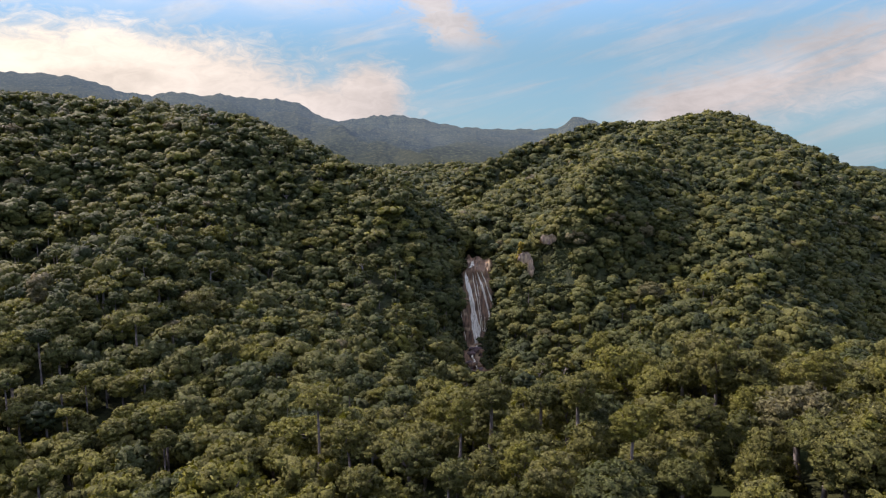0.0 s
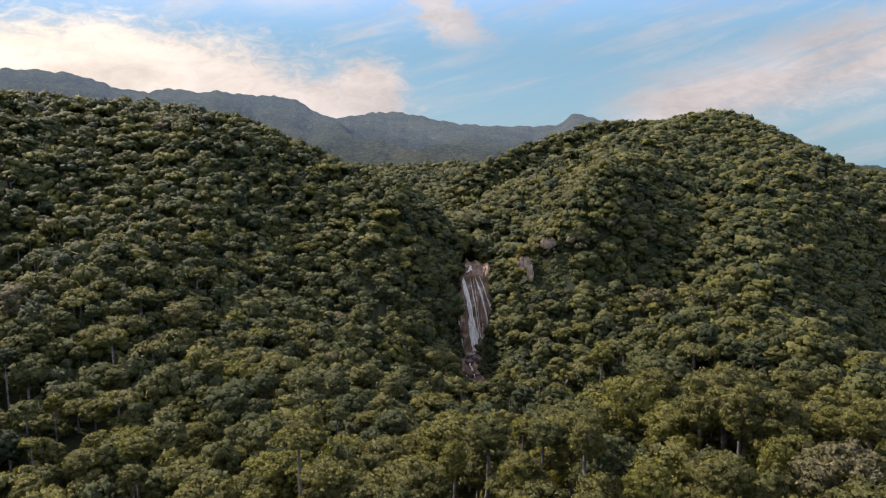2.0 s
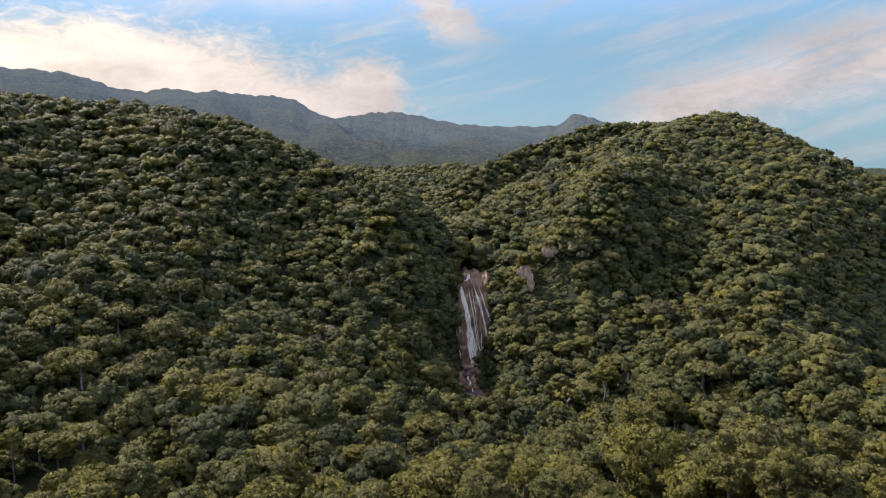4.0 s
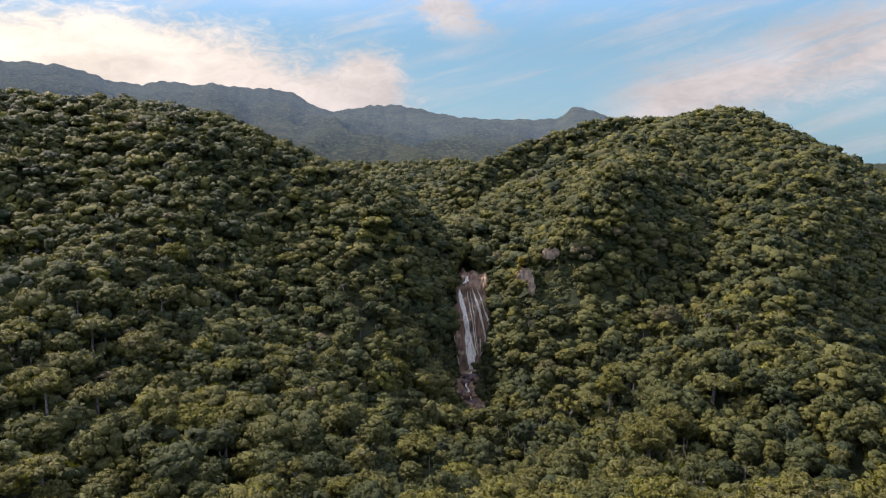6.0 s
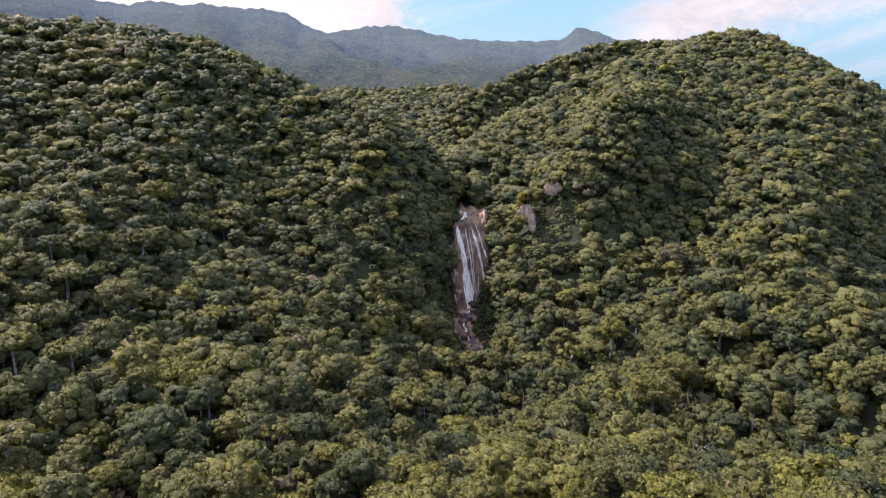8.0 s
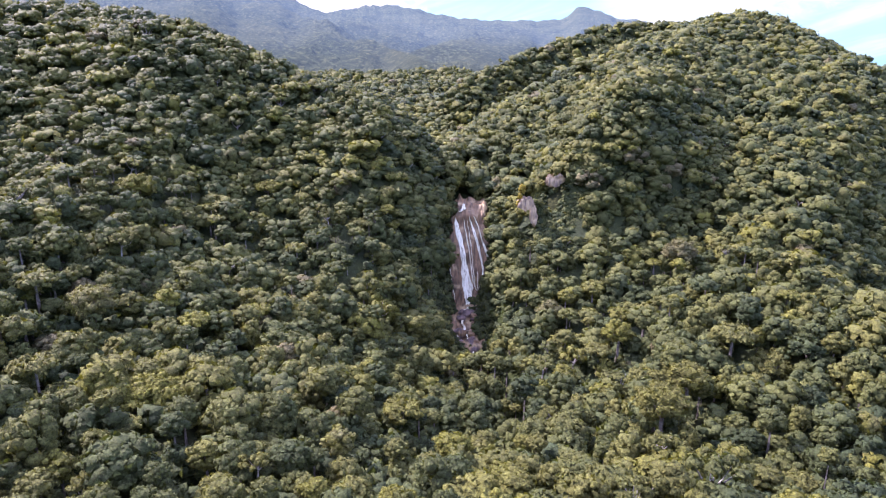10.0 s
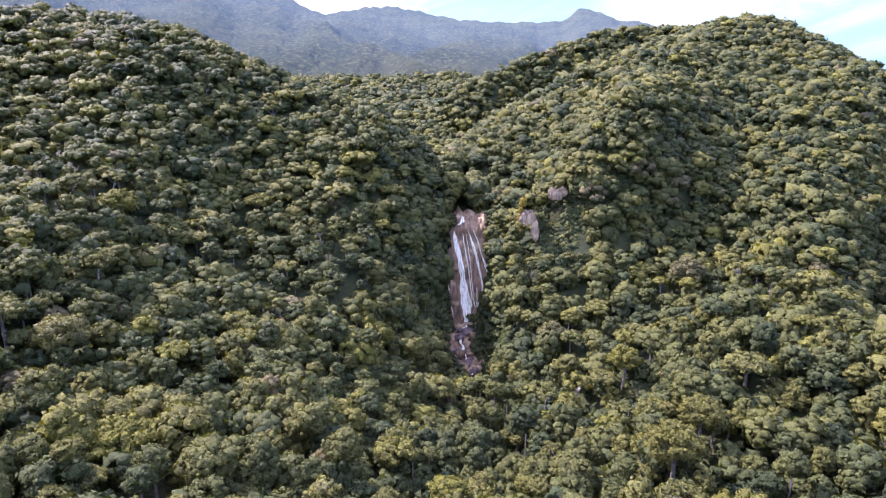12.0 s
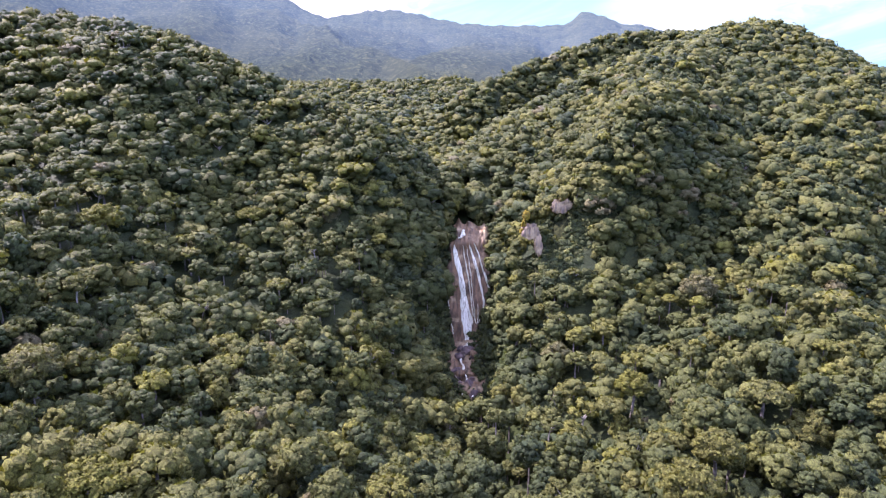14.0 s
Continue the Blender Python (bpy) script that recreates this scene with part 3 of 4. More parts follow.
def crown_arrays(shape, leaves, leaf, rng, tufts=0, thin=1.0, core=0.95):
    """A crown of half width 1 about its middle: billowing clumps on a dome, smaller tufts on them, and leaf sprays standing out all over.
    thin: share of the clumps that are built; core: size of their hearts under the leaves."""
    s = SHAPES[shape]
    dirs = ball_points(int(s["lobes"] * 1.7 * thin), rng)
    dirs = dirs[dirs[:, 2] > s["low"]]
    dirs = dirs + rng.normal(0, 0.13, dirs.shape)
    dirs /= np.linalg.norm(dirs, axis=1)[:, None]
    size = s["lobe"] * thin ** -0.4 * rng.uniform(0.72, 1.25, len(dirs))
    mid = dirs * (1.0 - size * 0.85)[:, None] * rng.uniform(0.80, 1.14, len(dirs))[:, None] * (1, 1, s["tall"])
    squash = np.array([1, 1, 0.68 if s["tall"] < 1 else 0.95])
    if tufts:
        host = rng.integers(0, len(mid), tufts)
        way = dirs[host] + rng.normal(0, 0.7, (tufts, 3)) + (0, 0, 0.35)
        way /= np.linalg.norm(way, axis=1)[:, None]
        small = s["lobe"] * rng.uniform(0.30, 0.55, tufts)
        mid = np.concatenate([mid * 0.95, mid[host] + way * squash * (size[host] * rng.uniform(0.72, 1.0, tufts))[:, None]])
        dirs, size = np.concatenate([dirs, dirs[host]]), np.concatenate([size * 0.92, small])
    verts, faces, normals, at = [], [], [], 0

    def hidden(p, own, share):
        out = np.zeros(len(p), bool)
        for j in np.flatnonzero(np.linalg.norm(mid - mid[own], axis=1) < size + size[own] * 1.2):
            if j != own:
                out |= (((p - mid[j]) / squash) ** 2).sum(1) < (share * size[j]) ** 2
        return out

    want = leaves * s["dense"] * size ** 2 / (size ** 2).sum()
    for i, (c, r) in enumerate(zip(mid, size)):
        turn = np.linalg.qr(rng.normal(size=(3, 3)))[0]
        d = ICO_V @ turn
        p = c + d * squash * (r * core * (1 + rng.normal(0, 0.20, len(d))))[:, None]
        covered = hidden(p, i, 0.80)
        under = (d[:, 2] < -0.35) | (d @ dirs[i] < -0.12) | ((p * (1, 1, 1 / s["tall"])) @ dirs[i] < 0.12)
        drop = ((covered | under)[ICO_F].sum(1) > 2) | (covered[ICO_F].sum(1) > 1)
        keep = ICO_F[~drop]
        used, back = np.unique(keep, return_inverse=True)
        if len(used):
            verts.append(p[used]), faces.append(back.reshape(-1, 3) + at), normals.append(d[used] * (1, 1, 1 / squash[2]))
            at += len(used)
        # sprays of leaves that break the clump's outline
        d = rng.normal(size=(int(want[i] * 2.2) + 2, 3))
        d /= np.linalg.norm(d, axis=1)[:, None]
        p = c + d * squash * r * rng.uniform(0.92, 1.24, len(d))[:, None]
        k = np.flatnonzero(~hidden(p, i, 0.9) & (d[:, 2] > -0.55) & ((p * (1, 1, 1 / s["tall"])) @ dirs[i] > 0.15))[: int(want[i] * 1.1) + 1]
        p, d = p[k], d[k]
        n = d + rng.normal(0, 0.35, d.shape) + (0, 0, 0.2)
        n /= np.linalg.norm(n, axis=1)[:, None]
        a = np.cross(n, rng.normal(size=n.shape))
        a /= np.linalg.norm(a, axis=1)[:, None]
        b = np.cross(n, a)
        g = leaf * rng.uniform(0.6, 1.35, len(n))[:, None]
        verts.append(np.stack([p + g * a, p + g * (-0.5 * a + 0.8 * b), p + g * (-0.5 * a - 0.8 * b)], 1).reshape(-1, 3))
        faces.append(np.arange(len(p) * 3).reshape(-1, 3) + at)
        normals.append(np.repeat(d * (1, 1, 1 / squash[2]) + rng.normal(0, 0.55, d.shape), 3, 0))
        at += len(p) * 3
    verts, faces, normals = np.concatenate(verts), np.concatenate(faces), np.concatenate(normals)
    dome = verts * (1, 1, 1 / max(s["tall"], 0.45) ** 2)
    dome /= np.linalg.norm(dome, axis=1)[:, None] + 1e-6
    normals = 0.68 * normals + 0.50 * dome + (0, 0, 0.06)
    return verts, faces, normals / np.linalg.norm(normals, axis=1)[:, None]


def leaf_mesh(name, verts, faces, normals):
    """Leaf sprays that take the light as the clump they belong to."""
    me = np_mesh(name, verts, faces, True)
    me.attributes.new("custom_normal", "FLOAT_VECTOR", "POINT").data.foreach_set("vector", np.asarray(normals, np.float32).ravel())
    me.update()
    return me


def tube(points, radii, sides=6):
    points, radii = np.asarray(points, float), np.asarray(radii, float)
    ways = np.gradient(points, axis=0)
    ways /= np.linalg.norm(ways, axis=1)[:, None]
    side = np.cross(ways, (0.31, 0.95, 0.05))
    side /= np.linalg.norm(side, axis=1)[:, None]
    other = np.cross(ways, side)
    a = np.arange(sides) / sides * 6.28319
    ring = side[:, None] * np.cos(a)[None, :, None] + other[:, None] * np.sin(a)[None, :, None]
    v = (points[:, None] + ring * radii[:, None, None]).reshape(-1, 3)
    f = []
    for k in range(len(points) - 1):
        for i in range(sides):
            j = (i + 1) % sides
            f.append((k * sides + i, k * sides + j, (k + 1) * sides + j, (k + 1) * sides + i))
    return v, np.array(f)


def trunk_arrays(shape, rng):
    """Bole and limbs for a crown of half width 1, from its foot 3.4 below the crown's middle."""
    s = SHAPES[shape]
    lean = rng.normal(0, 0.10, 2)
    foot, fork = np.array([0, 0, -3.4]), np.array([lean[0], lean[1], -0.45 * s["tall"]])
    t = np.linspace(0, 1, 6)[:, None]
    path = foot + (fork - foot) * t + np.concatenate([0.10 * np.sin(t * 3.1) * rng.normal(), 0.10 * np.sin(t * 3.1) * rng.normal(), 0 * t], 1)
    thick = 0.055 if shape in ("sparse", "flat") else 0.085
    verts, faces = [], []
    pieces = [tube(path, thick * np.array([1.6, 1.1, 1.0, 0.92, 0.86, 0.8]), 7)]
    for i in range(5 if shape != "sparse" else 7):
        a = i / 5 * 6.28 + rng.uniform(-0.5, 0.5)
        end = np.array([math.cos(a) * rng.uniform(0.45, 0.78), math.sin(a) * rng.uniform(0.45, 0.78), s["tall"] * rng.uniform(0.1, 0.65)])
        start = path[-1] - (0, 0, rng.uniform(0, 0.25))
        bend = (start + end) / 2 + (0, 0, -0.10) + rng.normal(0, 0.05, 3)
        pieces.append(tube([start, bend, end], thick * np.array([0.62, 0.42, 0.16]), 5))
    at = 0
    for v, f in pieces:
        verts.append(v), faces.append(f + at)
        at += len(v)
    return np.concatenate(verts), np.concatenate(faces)


def place_trees():
    """Where trees stand: x, y, top, half width, shape and tone of each, over the valley and its hills."""
    rng = np.random.default_rng(7)
    rows = []
    y = -40.0
    while y < 700:
        step = 6.0 if y < 38 else 4.8 if y < 150 else 6.0 if y < 240 else 5.7 if y < 300 else 5.2 if y < 325 else 4.7 if y < 480 else 5.2 if y < 640 else 6.0
        reach = max(16 + 0.69 * y, 60)
        xs = np.arange(-reach, reach, step) if y < 640 else np.arange(-0.62 * y, 0.22 * y, step)
        px, py = xs + rng.uniform(-0.46, 0.46, len(xs)) * step, y + rng.uniform(-0.46, 0.46, len(xs)) * step
        rows.append(np.stack([px, py], -1))
        y += step * 0.93
    p = np.concatenate(rows)
    # a steep slope holds more trees over the same stretch of the plan
    steep = np.hypot(*((canopy(p[:, 0] + dx, p[:, 1] + dy) - canopy(p[:, 0] - dx, p[:, 1] - dy)) / 4 for dx, dy in ((2, 0), (0, 2))))
    for _ in range(2):
        more = (p[:, 1] > 215) & (rng.uniform(size=len(p)) < (np.sqrt(1 + steep * steep) - 1) * 1.1)
        p, steep = np.concatenate([p, p[more] + rng.uniform(-2.4, 2.4, (more.sum(), 2))]), np.concatenate([steep, np.zeros(more.sum())])
    # thinner in the hollows that the hills hide from the valley
    lie = canopy(p[:, 0], p[:, 1])
    open_to = np.zeros(len(p), bool)
    for ex, ey, ez in ((0, 0, 120), (4, 42, 128), (7, 82, 135)):
        least = np.full(len(p), 99.0)
        for k in np.linspace(0.15, 0.985, 40):
            least = np.minimum(least, ez + (lie - ez) * k - canopy(ex + (p[:, 0] - ex) * k, ey + (p[:, 1] - ey) * k))
        open_to |= least > -3.5
    p = p[open_to | (p[:, 1] < 200) | (rng.uniform(size=len(p)) < 0.06)]
    x, y = p.T
    rng = np.random.default_rng(11)
    n = len(x)
    grove = ripple(x, y, 95, 1) * 0.5 + ripple(x, y, 41, 5) * 0.5
    wide = np.clip(np.exp(rng.normal(1.33, 0.28, n)) * (0.97 - 0.18 * smooth(y, 175, 135) * smooth(y, 35, 55) - 0.06 * smooth(y, 200, 320) + 0.14 * grove), 2.0, 6.4)
    big = rng.uniform(size=n) < 0.05
    wide = np.where(big, np.minimum(wide * 1.4, 6.8), wide)
    far = smooth(np.hypot(x, y), 620, 760)
    lie = canopy(x, y) * (1 - far) + (range_height(x, y)) * far
    top = lie + rng.normal(0, 1.0, n) * (2.7 - 1.6 * smooth(y, 200, 340)) + (wide - 3.7) * 0.8 + 1.2 * ripple(x, y, 37, 2)
    pick = rng.uniform(size=n)
    kind = np.where(pick < 0.48, 0, np.where(pick < 0.62, 1, np.where(pick < 0.94, 2, np.where(pick < 0.97, 3, 4))))
    kind = np.where((kind == 4) & (y < 150), 0, kind)
    tone = np.clip(0.40 + 0.18 * rng.normal(size=n) + 0.12 * grove + 0.18 * smooth(y, 165, 125) + 0.22 * (kind == 3), 0.02, 0.82)
    tone = np.where(rng.uniform(size=n) < 0.012, 0.95, tone)
    # bare ground: the fall's rock, the stream, and pale outcrops of the eastern cliff
    off = np.abs(x - stream_x(y))
    bare = (off < 9.5) & (y > 311) & (y < 357) | (off < 6.5) & (y > 284) & (y < 312) | (off < 2.5) & (y > 357) & (y < 400)
    for cx, cy, far in ((52, 333, 4.6), (40.5, 324, 4.4), (28.5, 389, 3.0)):
        bare |= np.hypot((x - cx) * 0.9, (y - cy + 3) * 0.6) < far
    # low growth along the stream below the fall and on the ledges in front of the outcrops
    gully = (off < 14) & (y > 238) & (y < 312)
    top = np.where(gully, np.minimum(top, 20 + 0.40 * (300 - y) + np.maximum(off - 6, 0) * 1.8), top)
    ledge = (np.abs(x - 49) < 16) & (y > 304) & (y < 332)
    top = np.where(ledge, np.minimum(top, 55 + 0.28 * (332 - y) + np.maximum(np.abs(x - 49) - 12, 0) * 3), top)
    wide = np.where(gully | ledge, np.minimum(wide, 3.0), wide)
    keep = ~bare & (rng.uniform(size=n) > 0.09 - 0.06 * smooth(y, 130, 240))
    return [a[keep] for a in (x, y, top, wide, kind, tone)]


# the farther, the fewer and larger the clumps: from, to (m), sprays, their size, how many models, tufts, share of clumps
BANDS = ((0, 125, 620, 0.092, 5, 10, 1.1), (125, 175, 300, 0.115, 5, 6, 0.9), (175, 235, 120, 0.14, 6, 2, 0.62), (235, 315, 52, 0.165, 8, 0, 0.44),
         (315, 420, 26, 0.21, 8, 0, 0.33), (420, 2000, 9, 0.28, 8, 0, 0.23))
# x, y, top, half width, shape, tone and label of trees that stand out
LANDMARKS = [(-53.2, 182, 67.0, 7.0, "flat", 0.76, "flat-topped yellow-green tree above the valley woods"),
             (-96, 281, 90.0, 6.8, "broad", 0.72, "large pale green tree high on the western slope"),
             (91, 293, 64.0, 6.4, "broad", 0.90, "greyish broad-crowned tree on the eastern slope"),
             (-13, 267, 51.5, 4.6, "round", 0.74, "bright green round tree beside the gully"),
             (-62, 321, 80.0, 6.0, "flat", 0.72, "flat-topped light green tree on the western slope"),
             (55.7, 197, 57.5, 6.2, "broad", 0.64, "wide olive-green tree on the valley floor"),
             (-76, 208, 77.5, 6.4, "broad", 0.84, "pale greyish broad-crowned tree on the western slope"),
             (-39, 180.5, 62.0, 4.6, "round", 0.66, "tall olive-green tree with a domed crown"),
             (93, 223, 53.5, 5.6, "broad", 0.60, "broad olive tree on the eastern slope"),
             (67, 212, 55.5, 5.4, "broad", 0.62, "domed olive tree on the valley floor"),
             (38, 69, 95.5, 4.4, "broad", 0.90, "pale grey-leaved tree with wide open crown"),
             (33, 209, 45.0, 4.2, "sparse", 0.50, "slender pale-trunked tree with sparse open crown"),
             (-7, 224, 46.0, 3.6, "sparse", 0.55, "slender pale-trunked tree with sparse open crown"),
             (-82, 240, 82.0, 4.2, "sparse", 0.52, "slender pale-trunked tree with sparse open crown"),
             (-36, 300, 74.0, 3.8, "sparse", 0.40, "slender pale-trunked tree with sparse open crown"),
             (58, 247, 52.0, 5.0, "broad", 0.78, "yellow-green domed tree on the eastern slope"),
             (43, 277, 47.5, 4.6, "round", 0.88, "brownish-green tree with withered foliage")]
KINDS = ("round", "broad", "draped", "flat", "sparse")
LABELS = {"round": "round-crowned green rainforest tree with clumped foliage", "broad": "broad-crowned olive-green rainforest tree in closed canopy",
          "draped": "tall tree draped in climbing vines to the ground", "flat": "flat-topped yellow-green tree above its neighbours",
          "sparse": "slender pale-trunked tree with sparse open crown"}
NAMES = {"round": "round_tree", "broad": "broad_tree", "draped": "vine_draped_tree", "flat": "umbrella_tree", "sparse": "cecropia_tree"}


def build_forest():
    x, y, top, wide, kind, tone = place_trees()
    # trees that stand out keep their own ground
    clear = np.ones(len(x), bool)
    for fx, fy, ftop, fwide, fkind, ftone, _ in LANDMARKS:
        clear &= np.hypot(x - fx, y - fy) > fwide * 0.8
        clear &= ~((np.abs(x - fx - (fx - 5) * (y - fy) / fy) < fwide * 0.6) & (y < fy) & (y > fy - 4) & (fy > 200))
    marks = np.array([row[:4] for row in LANDMARKS])
    x, y, top, wide = (np.concatenate([old[clear], marks[:, i]]) for i, old in enumerate((x, y, top, wide)))
    kind = np.concatenate([kind[clear], [KINDS.index(row[4]) for row in LANDMARKS]])
    tone = np.concatenate([tone[clear], [row[5] for row in LANDMARKS]])
    tall = np.array([SHAPES[k]["tall"] for k in KINDS])[kind]
    mid = top - wide * tall
    away = np.hypot(x * 0.8, np.maximum(y - 82, (128 - top) / 0.74))
    away = np.where(y < 44, 200, away)
    order = np.argsort(away)
    single = np.zeros(len(x), bool)
    chosen = list(order[:300]) + [i for i in range(len(x) - len(LANDMARKS), len(x)) if i not in set(order[:300])]
    single[chosen] = True
    rng = np.random.default_rng(3)
    # single trees, nearest to the flight
    models = {}
    for near, leaves, leaf, copies in ((0, 2900, 0.052, 3), (1, 1250, 0.070, 3)):
        for k in KINDS:
            for c in range(copies):
                models[near, k, c] = (leaf_mesh("crown", *crown_arrays(k, leaves, leaf, rng, 34, 1.35, 0.82)), np_mesh("trunk", *trunk_arrays(k, rng), True))
    for me, trunk in models.values():
        me.materials.append(LEAF_NEAR)
    for (_, k, _), (me, trunk) in models.items():
        trunk.materials.append(BARK_PALE if k == "sparse" else BARK)
    for rank, i in enumerate(chosen):
        k = KINDS[kind[i]]
        crown, trunk = models[0 if rank < 110 or i >= len(x) - len(LANDMARKS) else 1, k, int(rng.integers(3))]
        tree = new(NAMES[k])
        tree.matrix_world = pose(x[i], y[i], mid[i], 0, 0, rng.uniform(0, 360)) @ Matrix.Diagonal((wide[i], wide[i], wide[i], 1))
        mark = i - len(x) + len(LANDMARKS)
        tagged(tree, LABELS[k] if mark < 0 else LANDMARKS[mark][6], "tree", "forest trees near the flight")
        for name, me in (("crown", crown), ("trunk", trunk)):
            ob = new(name, me)
            ob.parent = tree
            ob.color = (tone[i], tone[i], tone[i], 1)
    # the rest of the forest, joined
    verts, faces, tones, normals, at = [], [], [], [], 0
    stems_v, stems_f, stem_at = [], [], 0
    pale_v, pale_f, pale_at = [], [], 0
    for near, far, leaves, leaf, copies, tufts, thin in BANDS:
        here = ~single & (away >= near) & (away < far)
        for n, k in enumerate(KINDS):
            for c in range(copies):
                v, f, nm = crown_arrays(k, leaves, leaf, rng, tufts, thin)
                some = np.flatnonzero(here & (kind == n) & (np.arange(len(x)) % copies == c))
                if not len(some):
                    continue
                a = rng.uniform(0, 6.283, len(some))
                ca, sa, w = np.cos(a)[:, None], np.sin(a)[:, None], wide[some][:, None]
                px = (v[:, 0] * ca - v[:, 1] * sa) * w + x[some][:, None]
                py = (v[:, 0] * sa + v[:, 1] * ca) * w + y[some][:, None]
                pz = v[:, 2] * w + mid[some][:, None]
                verts.append(np.stack([px, py, pz], -1).reshape(-1, 3))
                faces.append((f[None] + (at + np.arange(len(some)) * len(v))[:, None, None]).reshape(-1, 3))
                tones.append(np.repeat(tone[some], len(v)))
                normals.append(np.stack([nm[:, 0] * ca - nm[:, 1] * sa, nm[:, 0] * sa + nm[:, 1] * ca, nm[:, 2] + 0 * ca], -1).reshape(-1, 3))
                at += len(some) * len(v)
                if k == "sparse" and far <= 330:
                    tv, tf = trunk_arrays(k, rng)
                    for i in some:
                        pale_v.append(tv * wide[i] + (x[i], y[i], mid[i]))
                        pale_f.append(tf + pale_at)
                        pale_at += len(tv)
                elif far <= 240:
                    b = np.array([(math.cos(q), math.sin(q)) for q in np.arange(4) * 1.5708])
                    for i in some:
                        r = wide[i] * (0.05 if k == "sparse" else 0.07)
                        foot = float(ground_height(x[i], y[i])) - 0.6
                        lo = np.column_stack([x[i] + b[:, 0] * r * 1.4, y[i] + b[:, 1] * r * 1.4, np.full(4, foot)])
                        hi = np.column_stack([x[i] + b[:, 0] * r * 0.7, y[i] + b[:, 1] * r * 0.7, np.full(4, mid[i])])
                        stems_v.append(np.concatenate([lo, hi]))
                        stems_f.append(np.array([(0, 1, 5, 4), (1, 2, 6, 5), (2, 3, 7, 6), (3, 0, 4, 7)]) + stem_at)
                        stem_at += 8
    me = leaf_mesh("forest", np.concatenate(verts), np.concatenate(faces), np.concatenate(normals))
    me.attributes.new("tone", "FLOAT", "POINT").data.foreach_set("value", np.concatenate(tones).astype(np.float32))
    me.materials.append(LEAF_JOINED)
    forest = tagged(new("forest", me), "dense green rainforest canopy covering the valley and hills", "forest", kind="stuff")
    part("trunks", np_mesh("trunks", np.concatenate(stems_v), np.concatenate(stems_f)), BARK, forest)
    part("pale_trunks", np_mesh("pale_trunks", np.concatenate(pale_v), np.concatenate(pale_f), True), BARK_PALE, forest, "pale slender trunks and limbs")


def build_understorey():
    """The closed lower storey of the hill forest, out of which the taller crowns rise."""
    xs, ys = np.arange(-430, 441, 1.9), np.arange(185, 712, 1.9)
    gx, gy = np.meshgrid(xs, ys)
    rng = np.random.default_rng(41)
    px, py = gx + rng.uniform(-0.7, 0.7, gx.shape), gy + rng.uniform(-0.7, 0.7, gx.shape)
    z = canopy(px, py) - 9.4 - 1.2 * smooth(py, 340, 300) + 2.4 * domes(px, py, 4.4) + 2.0 * domes(px + 50, py + 20, 7.5) - 6.0 * smooth(py, 250, 190) + rng.uniform(-0.5, 0.5, gx.shape)
    z = np.maximum(z, ground_height(px, py) + 0.6 * smooth(py, 190, 250))
    f = sheet_faces(len(ys), len(xs))
    off = np.abs(px - stream_x(py)).ravel()
    flat_y = py.ravel()
    gone = (off < 15) & (flat_y > 232) & (flat_y < 362) | (off < 6) & (flat_y >= 362) & (flat_y < 402) | (np.abs(px.ravel()) > 0.72 * flat_y + 30)
    for cx, cy, far in ((52, 332, 5.5), (41, 323, 5.5)):
        gone |= np.hypot(px.ravel() - cx, flat_y - cy) < far
    f = f[~gone[f].any(1)]
    me = np_mesh("understorey", np.stack([px, py, z], -1).reshape(-1, 3), f, True)
    tone = 0.12 + 0.12 * ripple(px, py, 23, 3) + 0.10 * ripple(px, py, 9, 6)
    me.attributes.new("tone", "FLOAT", "POINT").data.foreach_set("value", np.clip(tone, 0, 0.8).ravel().astype(np.float32))
    me.materials.append(LEAF_JOINED)
    tagged(new("understorey", me), "closed green lower storey of the hill forest", "bushes", kind="stuff")


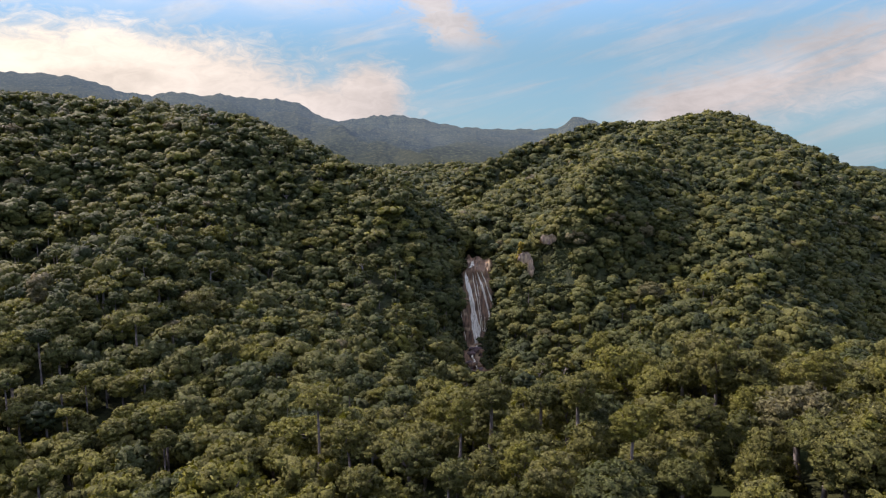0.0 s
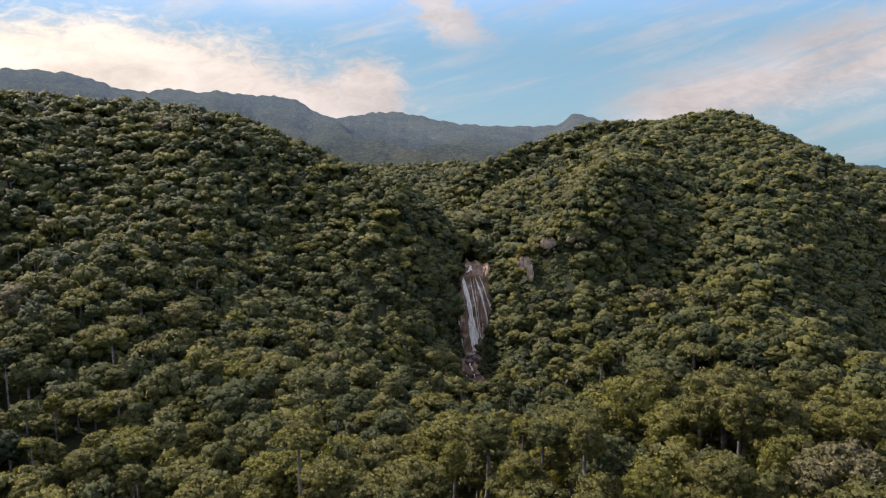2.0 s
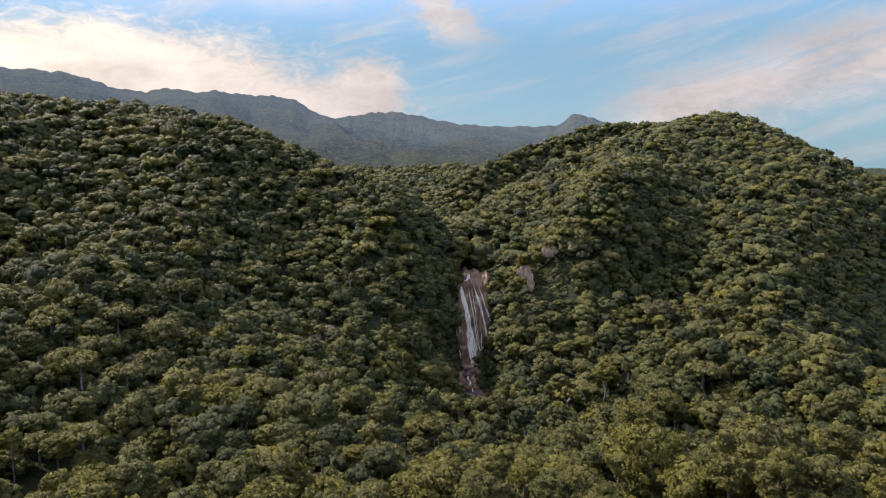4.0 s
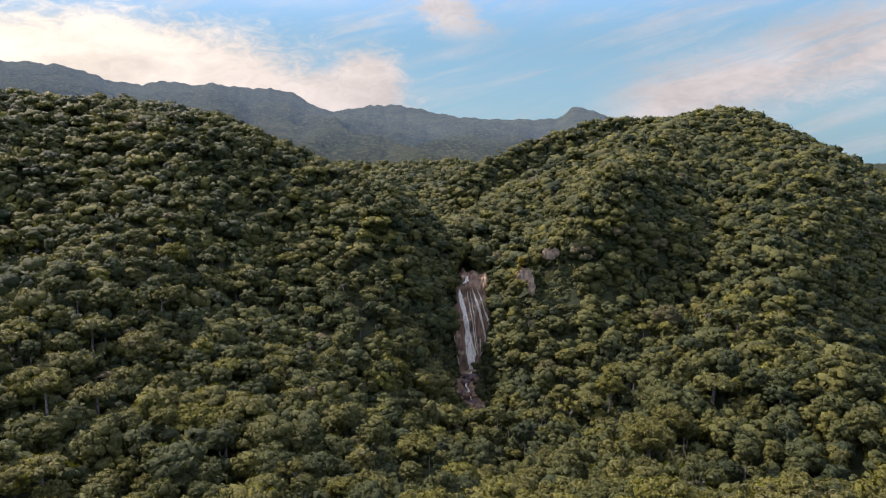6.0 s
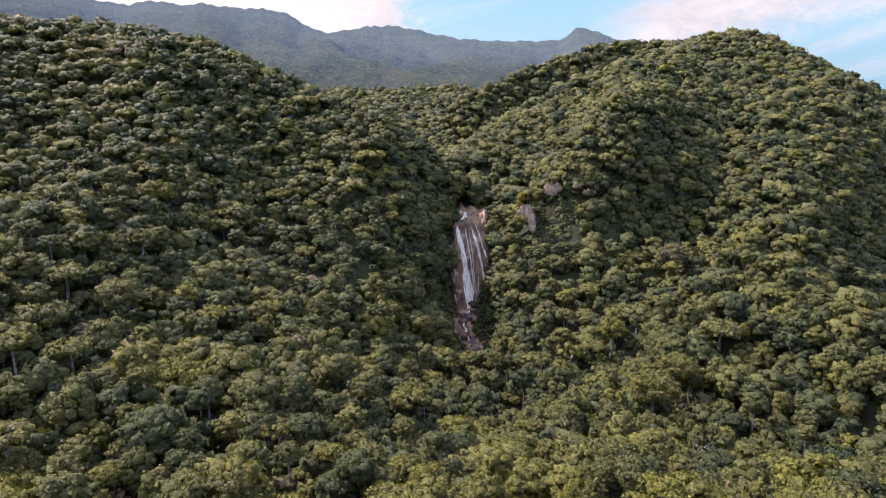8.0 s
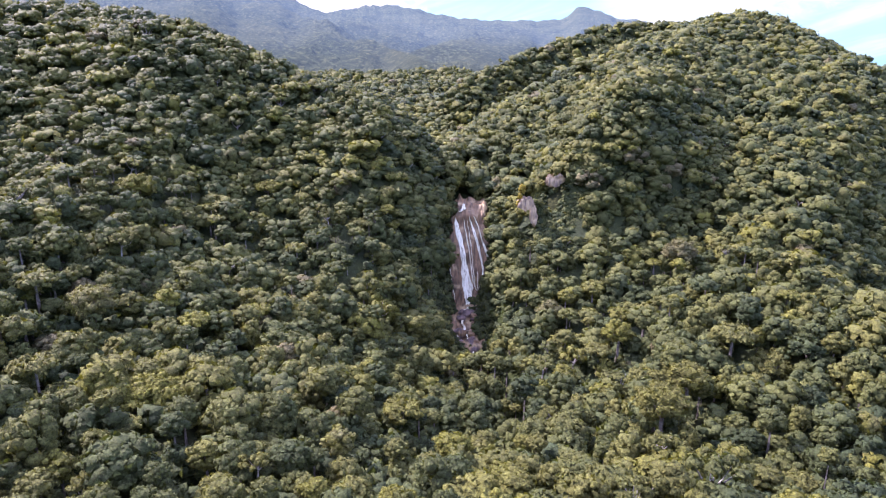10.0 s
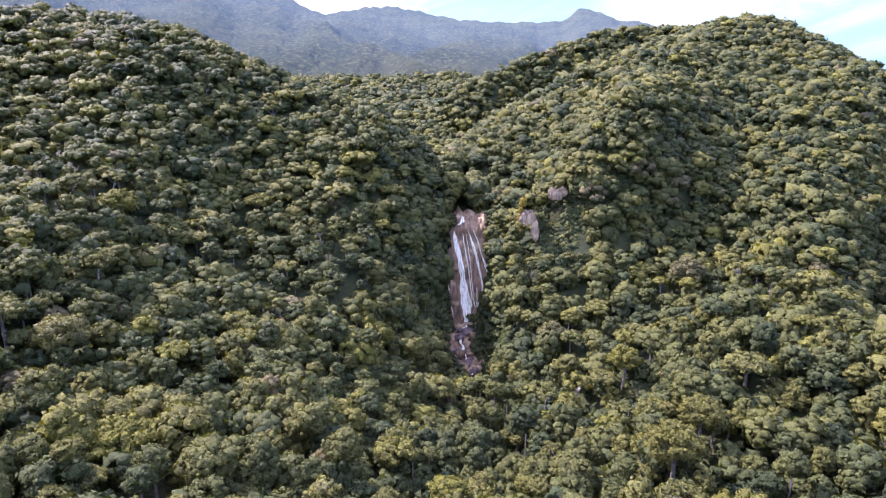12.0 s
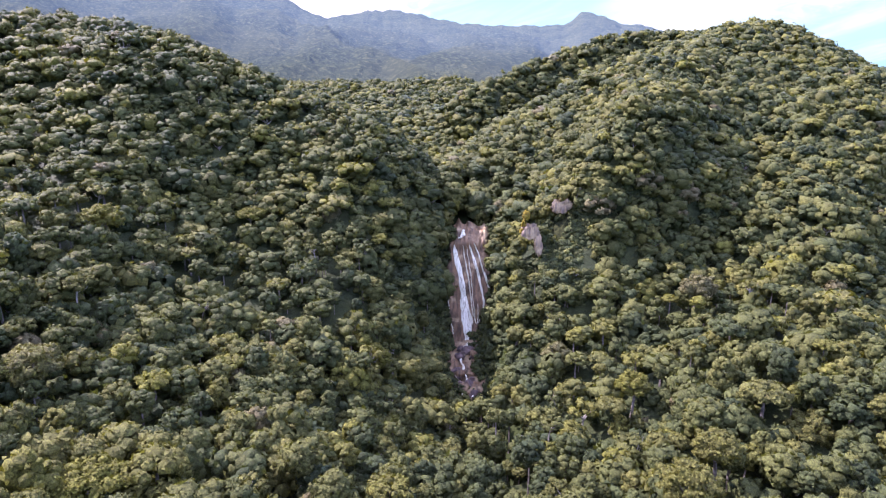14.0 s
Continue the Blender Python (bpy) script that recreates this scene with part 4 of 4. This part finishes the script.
def build_shrubs():
    """Low growth under the trees, on the gorge, the stream's banks and the cliff."""
    rng = np.random.default_rng(17)
    x = np.concatenate([rng.uniform(-30, 80, 3000), rng.uniform(2, 34, 1300), rng.uniform(28, 112, 2200)])
    y = np.concatenate([rng.uniform(255, 362, 3000), rng.uniform(300, 358, 1300), 331 + 0.13 * (x[4300:] - 60) + rng.normal(-3, 7, 2200)])
    off = x - stream_x(y)
    ragged = 1.1 * ripple(x, y, 7.0, 3)
    left, right = wall_edges((y - 320.5) / 32.5)
    inner = ragged + np.where(y > 318, np.where(off < 0, stream_x(y) - left, right - stream_x(y)) + 0.6, np.where(y > 296, 4.6, 1.4))
    keep = (np.abs(off) > inner) & ((np.abs(off) < inner + 32) | (x > 30) & (y > 300))
    keep |= (y > 354) & (np.abs(off) > 2.0) & (np.abs(off) < 11)
    for cx, cy, far in ((52, 333, 3.4), (40.5, 324, 3.2), (28.5, 389, 2.4)):
        keep &= np.hypot(x - cx, y - cy) > far
    x, y = x[keep], y[keep]
    gorge = len(x)
    ux, uy = rng.uniform(-150, 150, 1600), rng.uniform(150, 262, 1600)
    under = (np.abs(ux) < 12 + 0.62 * uy) & ((np.abs(ux - stream_x(uy)) > 9) | (uy < 280))
    x, y = np.concatenate([x, ux[under]]), np.concatenate([y, uy[under]])
    z, wide = ground_height(x, y), np.concatenate([rng.uniform(0.9, 2.1, gorge), rng.uniform(1.8, 3.2, len(x) - gorge)])
    rim = (np.abs(x - 17.5) < 15) & (y > 320.5) & (y < 353)
    z = np.where(rim, np.maximum(z, 24 + 42 * (y - 320.5) / 32.5), z)
    verts, faces, tones, normals, at = [], [], [], [], 0
    for c in range(5):
        v, f, nm = crown_arrays("round" if c % 2 else "sparse", 8, 0.30, rng, 0, 0.24)
        for i in np.flatnonzero(np.arange(len(x)) % 5 == c):
            a = rng.uniform(0, 6.283)
            px = (v[:, 0] * math.cos(a) - v[:, 1] * math.sin(a)) * wide[i] + x[i]
            py = (v[:, 0] * math.sin(a) + v[:, 1] * math.cos(a)) * wide[i] + y[i]
            lift = wide[i] * 0.5 if i < gorge else wide[i] * 1.5
            verts.append(np.stack([px, py, v[:, 2] * wide[i] * 1.2 + z[i] + lift], -1))
            faces.append(f + at)
            normals.append(np.stack([nm[:, 0] * math.cos(a) - nm[:, 1] * math.sin(a), nm[:, 0] * math.sin(a) + nm[:, 1] * math.cos(a), nm[:, 2]], -1))
            tones.append(np.full(len(v), np.clip(rng.normal(0.22, 0.14), 0, 0.9)))
            at += len(v)
    me = leaf_mesh("undergrowth", np.concatenate(verts), np.concatenate(faces), np.concatenate(normals))
    me.attributes.new("tone", "FLOAT", "POINT").data.foreach_set("value", np.concatenate(tones).astype(np.float32))
    me.materials.append(LEAF_JOINED)
    tagged(new("undergrowth", me), "dark green bushes under the trees and along the gorge", "bushes", kind="stuff")


def build_cliff_growth():
    """Yellow creepers and bare trunks on the eastern cliff."""
    rng = np.random.default_rng(31)
    for cx, cy, cz, wide in ((37.8, 327.6, 75.6, 1.5), (37.0, 327.2, 72.8, 1.1), (36.2, 326.6, 70.0, 0.9)):
        plant = new("creeper")
        plant.matrix_world = pose(cx, cy, cz, 0, 0, rng.uniform(0, 360)) @ Matrix.Diagonal((wide, wide, wide, 1))
        tagged(plant, "yellow-leaved creeper hanging from the cliff", "creeper", "yellow creepers on the cliff")
        part("foliage", leaf_mesh("foliage", *crown_arrays("draped", 300, 0.14, rng, 14)), LEAF_YELLOW, plant)
        part("stem", np_mesh("stem", *trunk_arrays("draped", rng), True), BARK, plant)
    for foot, bend, end, thick in (((56.4, 333.2, 79.6), (57.4, 332.6, 82.4), (58.6, 332.4, 85.6), 0.13), ((65.2, 336, 82.5), (65.5, 335.4, 85), (65.3, 335.2, 88.0), 0.16),
                                   ((66.6, 336, 82.5), (66.5, 335.2, 85.4), (66.9, 335.0, 88.6), 0.14), ((61.8, 335, 81), (61.4, 334.6, 84), (61.7, 334.2, 86.5), 0.12)):
        snag = new("bare_trunk", np_mesh("bare_trunk", *tube([foot, bend, end], [thick * 1.4, thick, thick * 0.4], 7), True))
        snag.data.materials.append(BARK_PALE)
        tagged(snag, "pale leaning dead trunk on the cliff", "dead tree", "bare trunks on the cliff")


build_forest()
build_understorey()
build_shrubs()
build_cliff_growth()
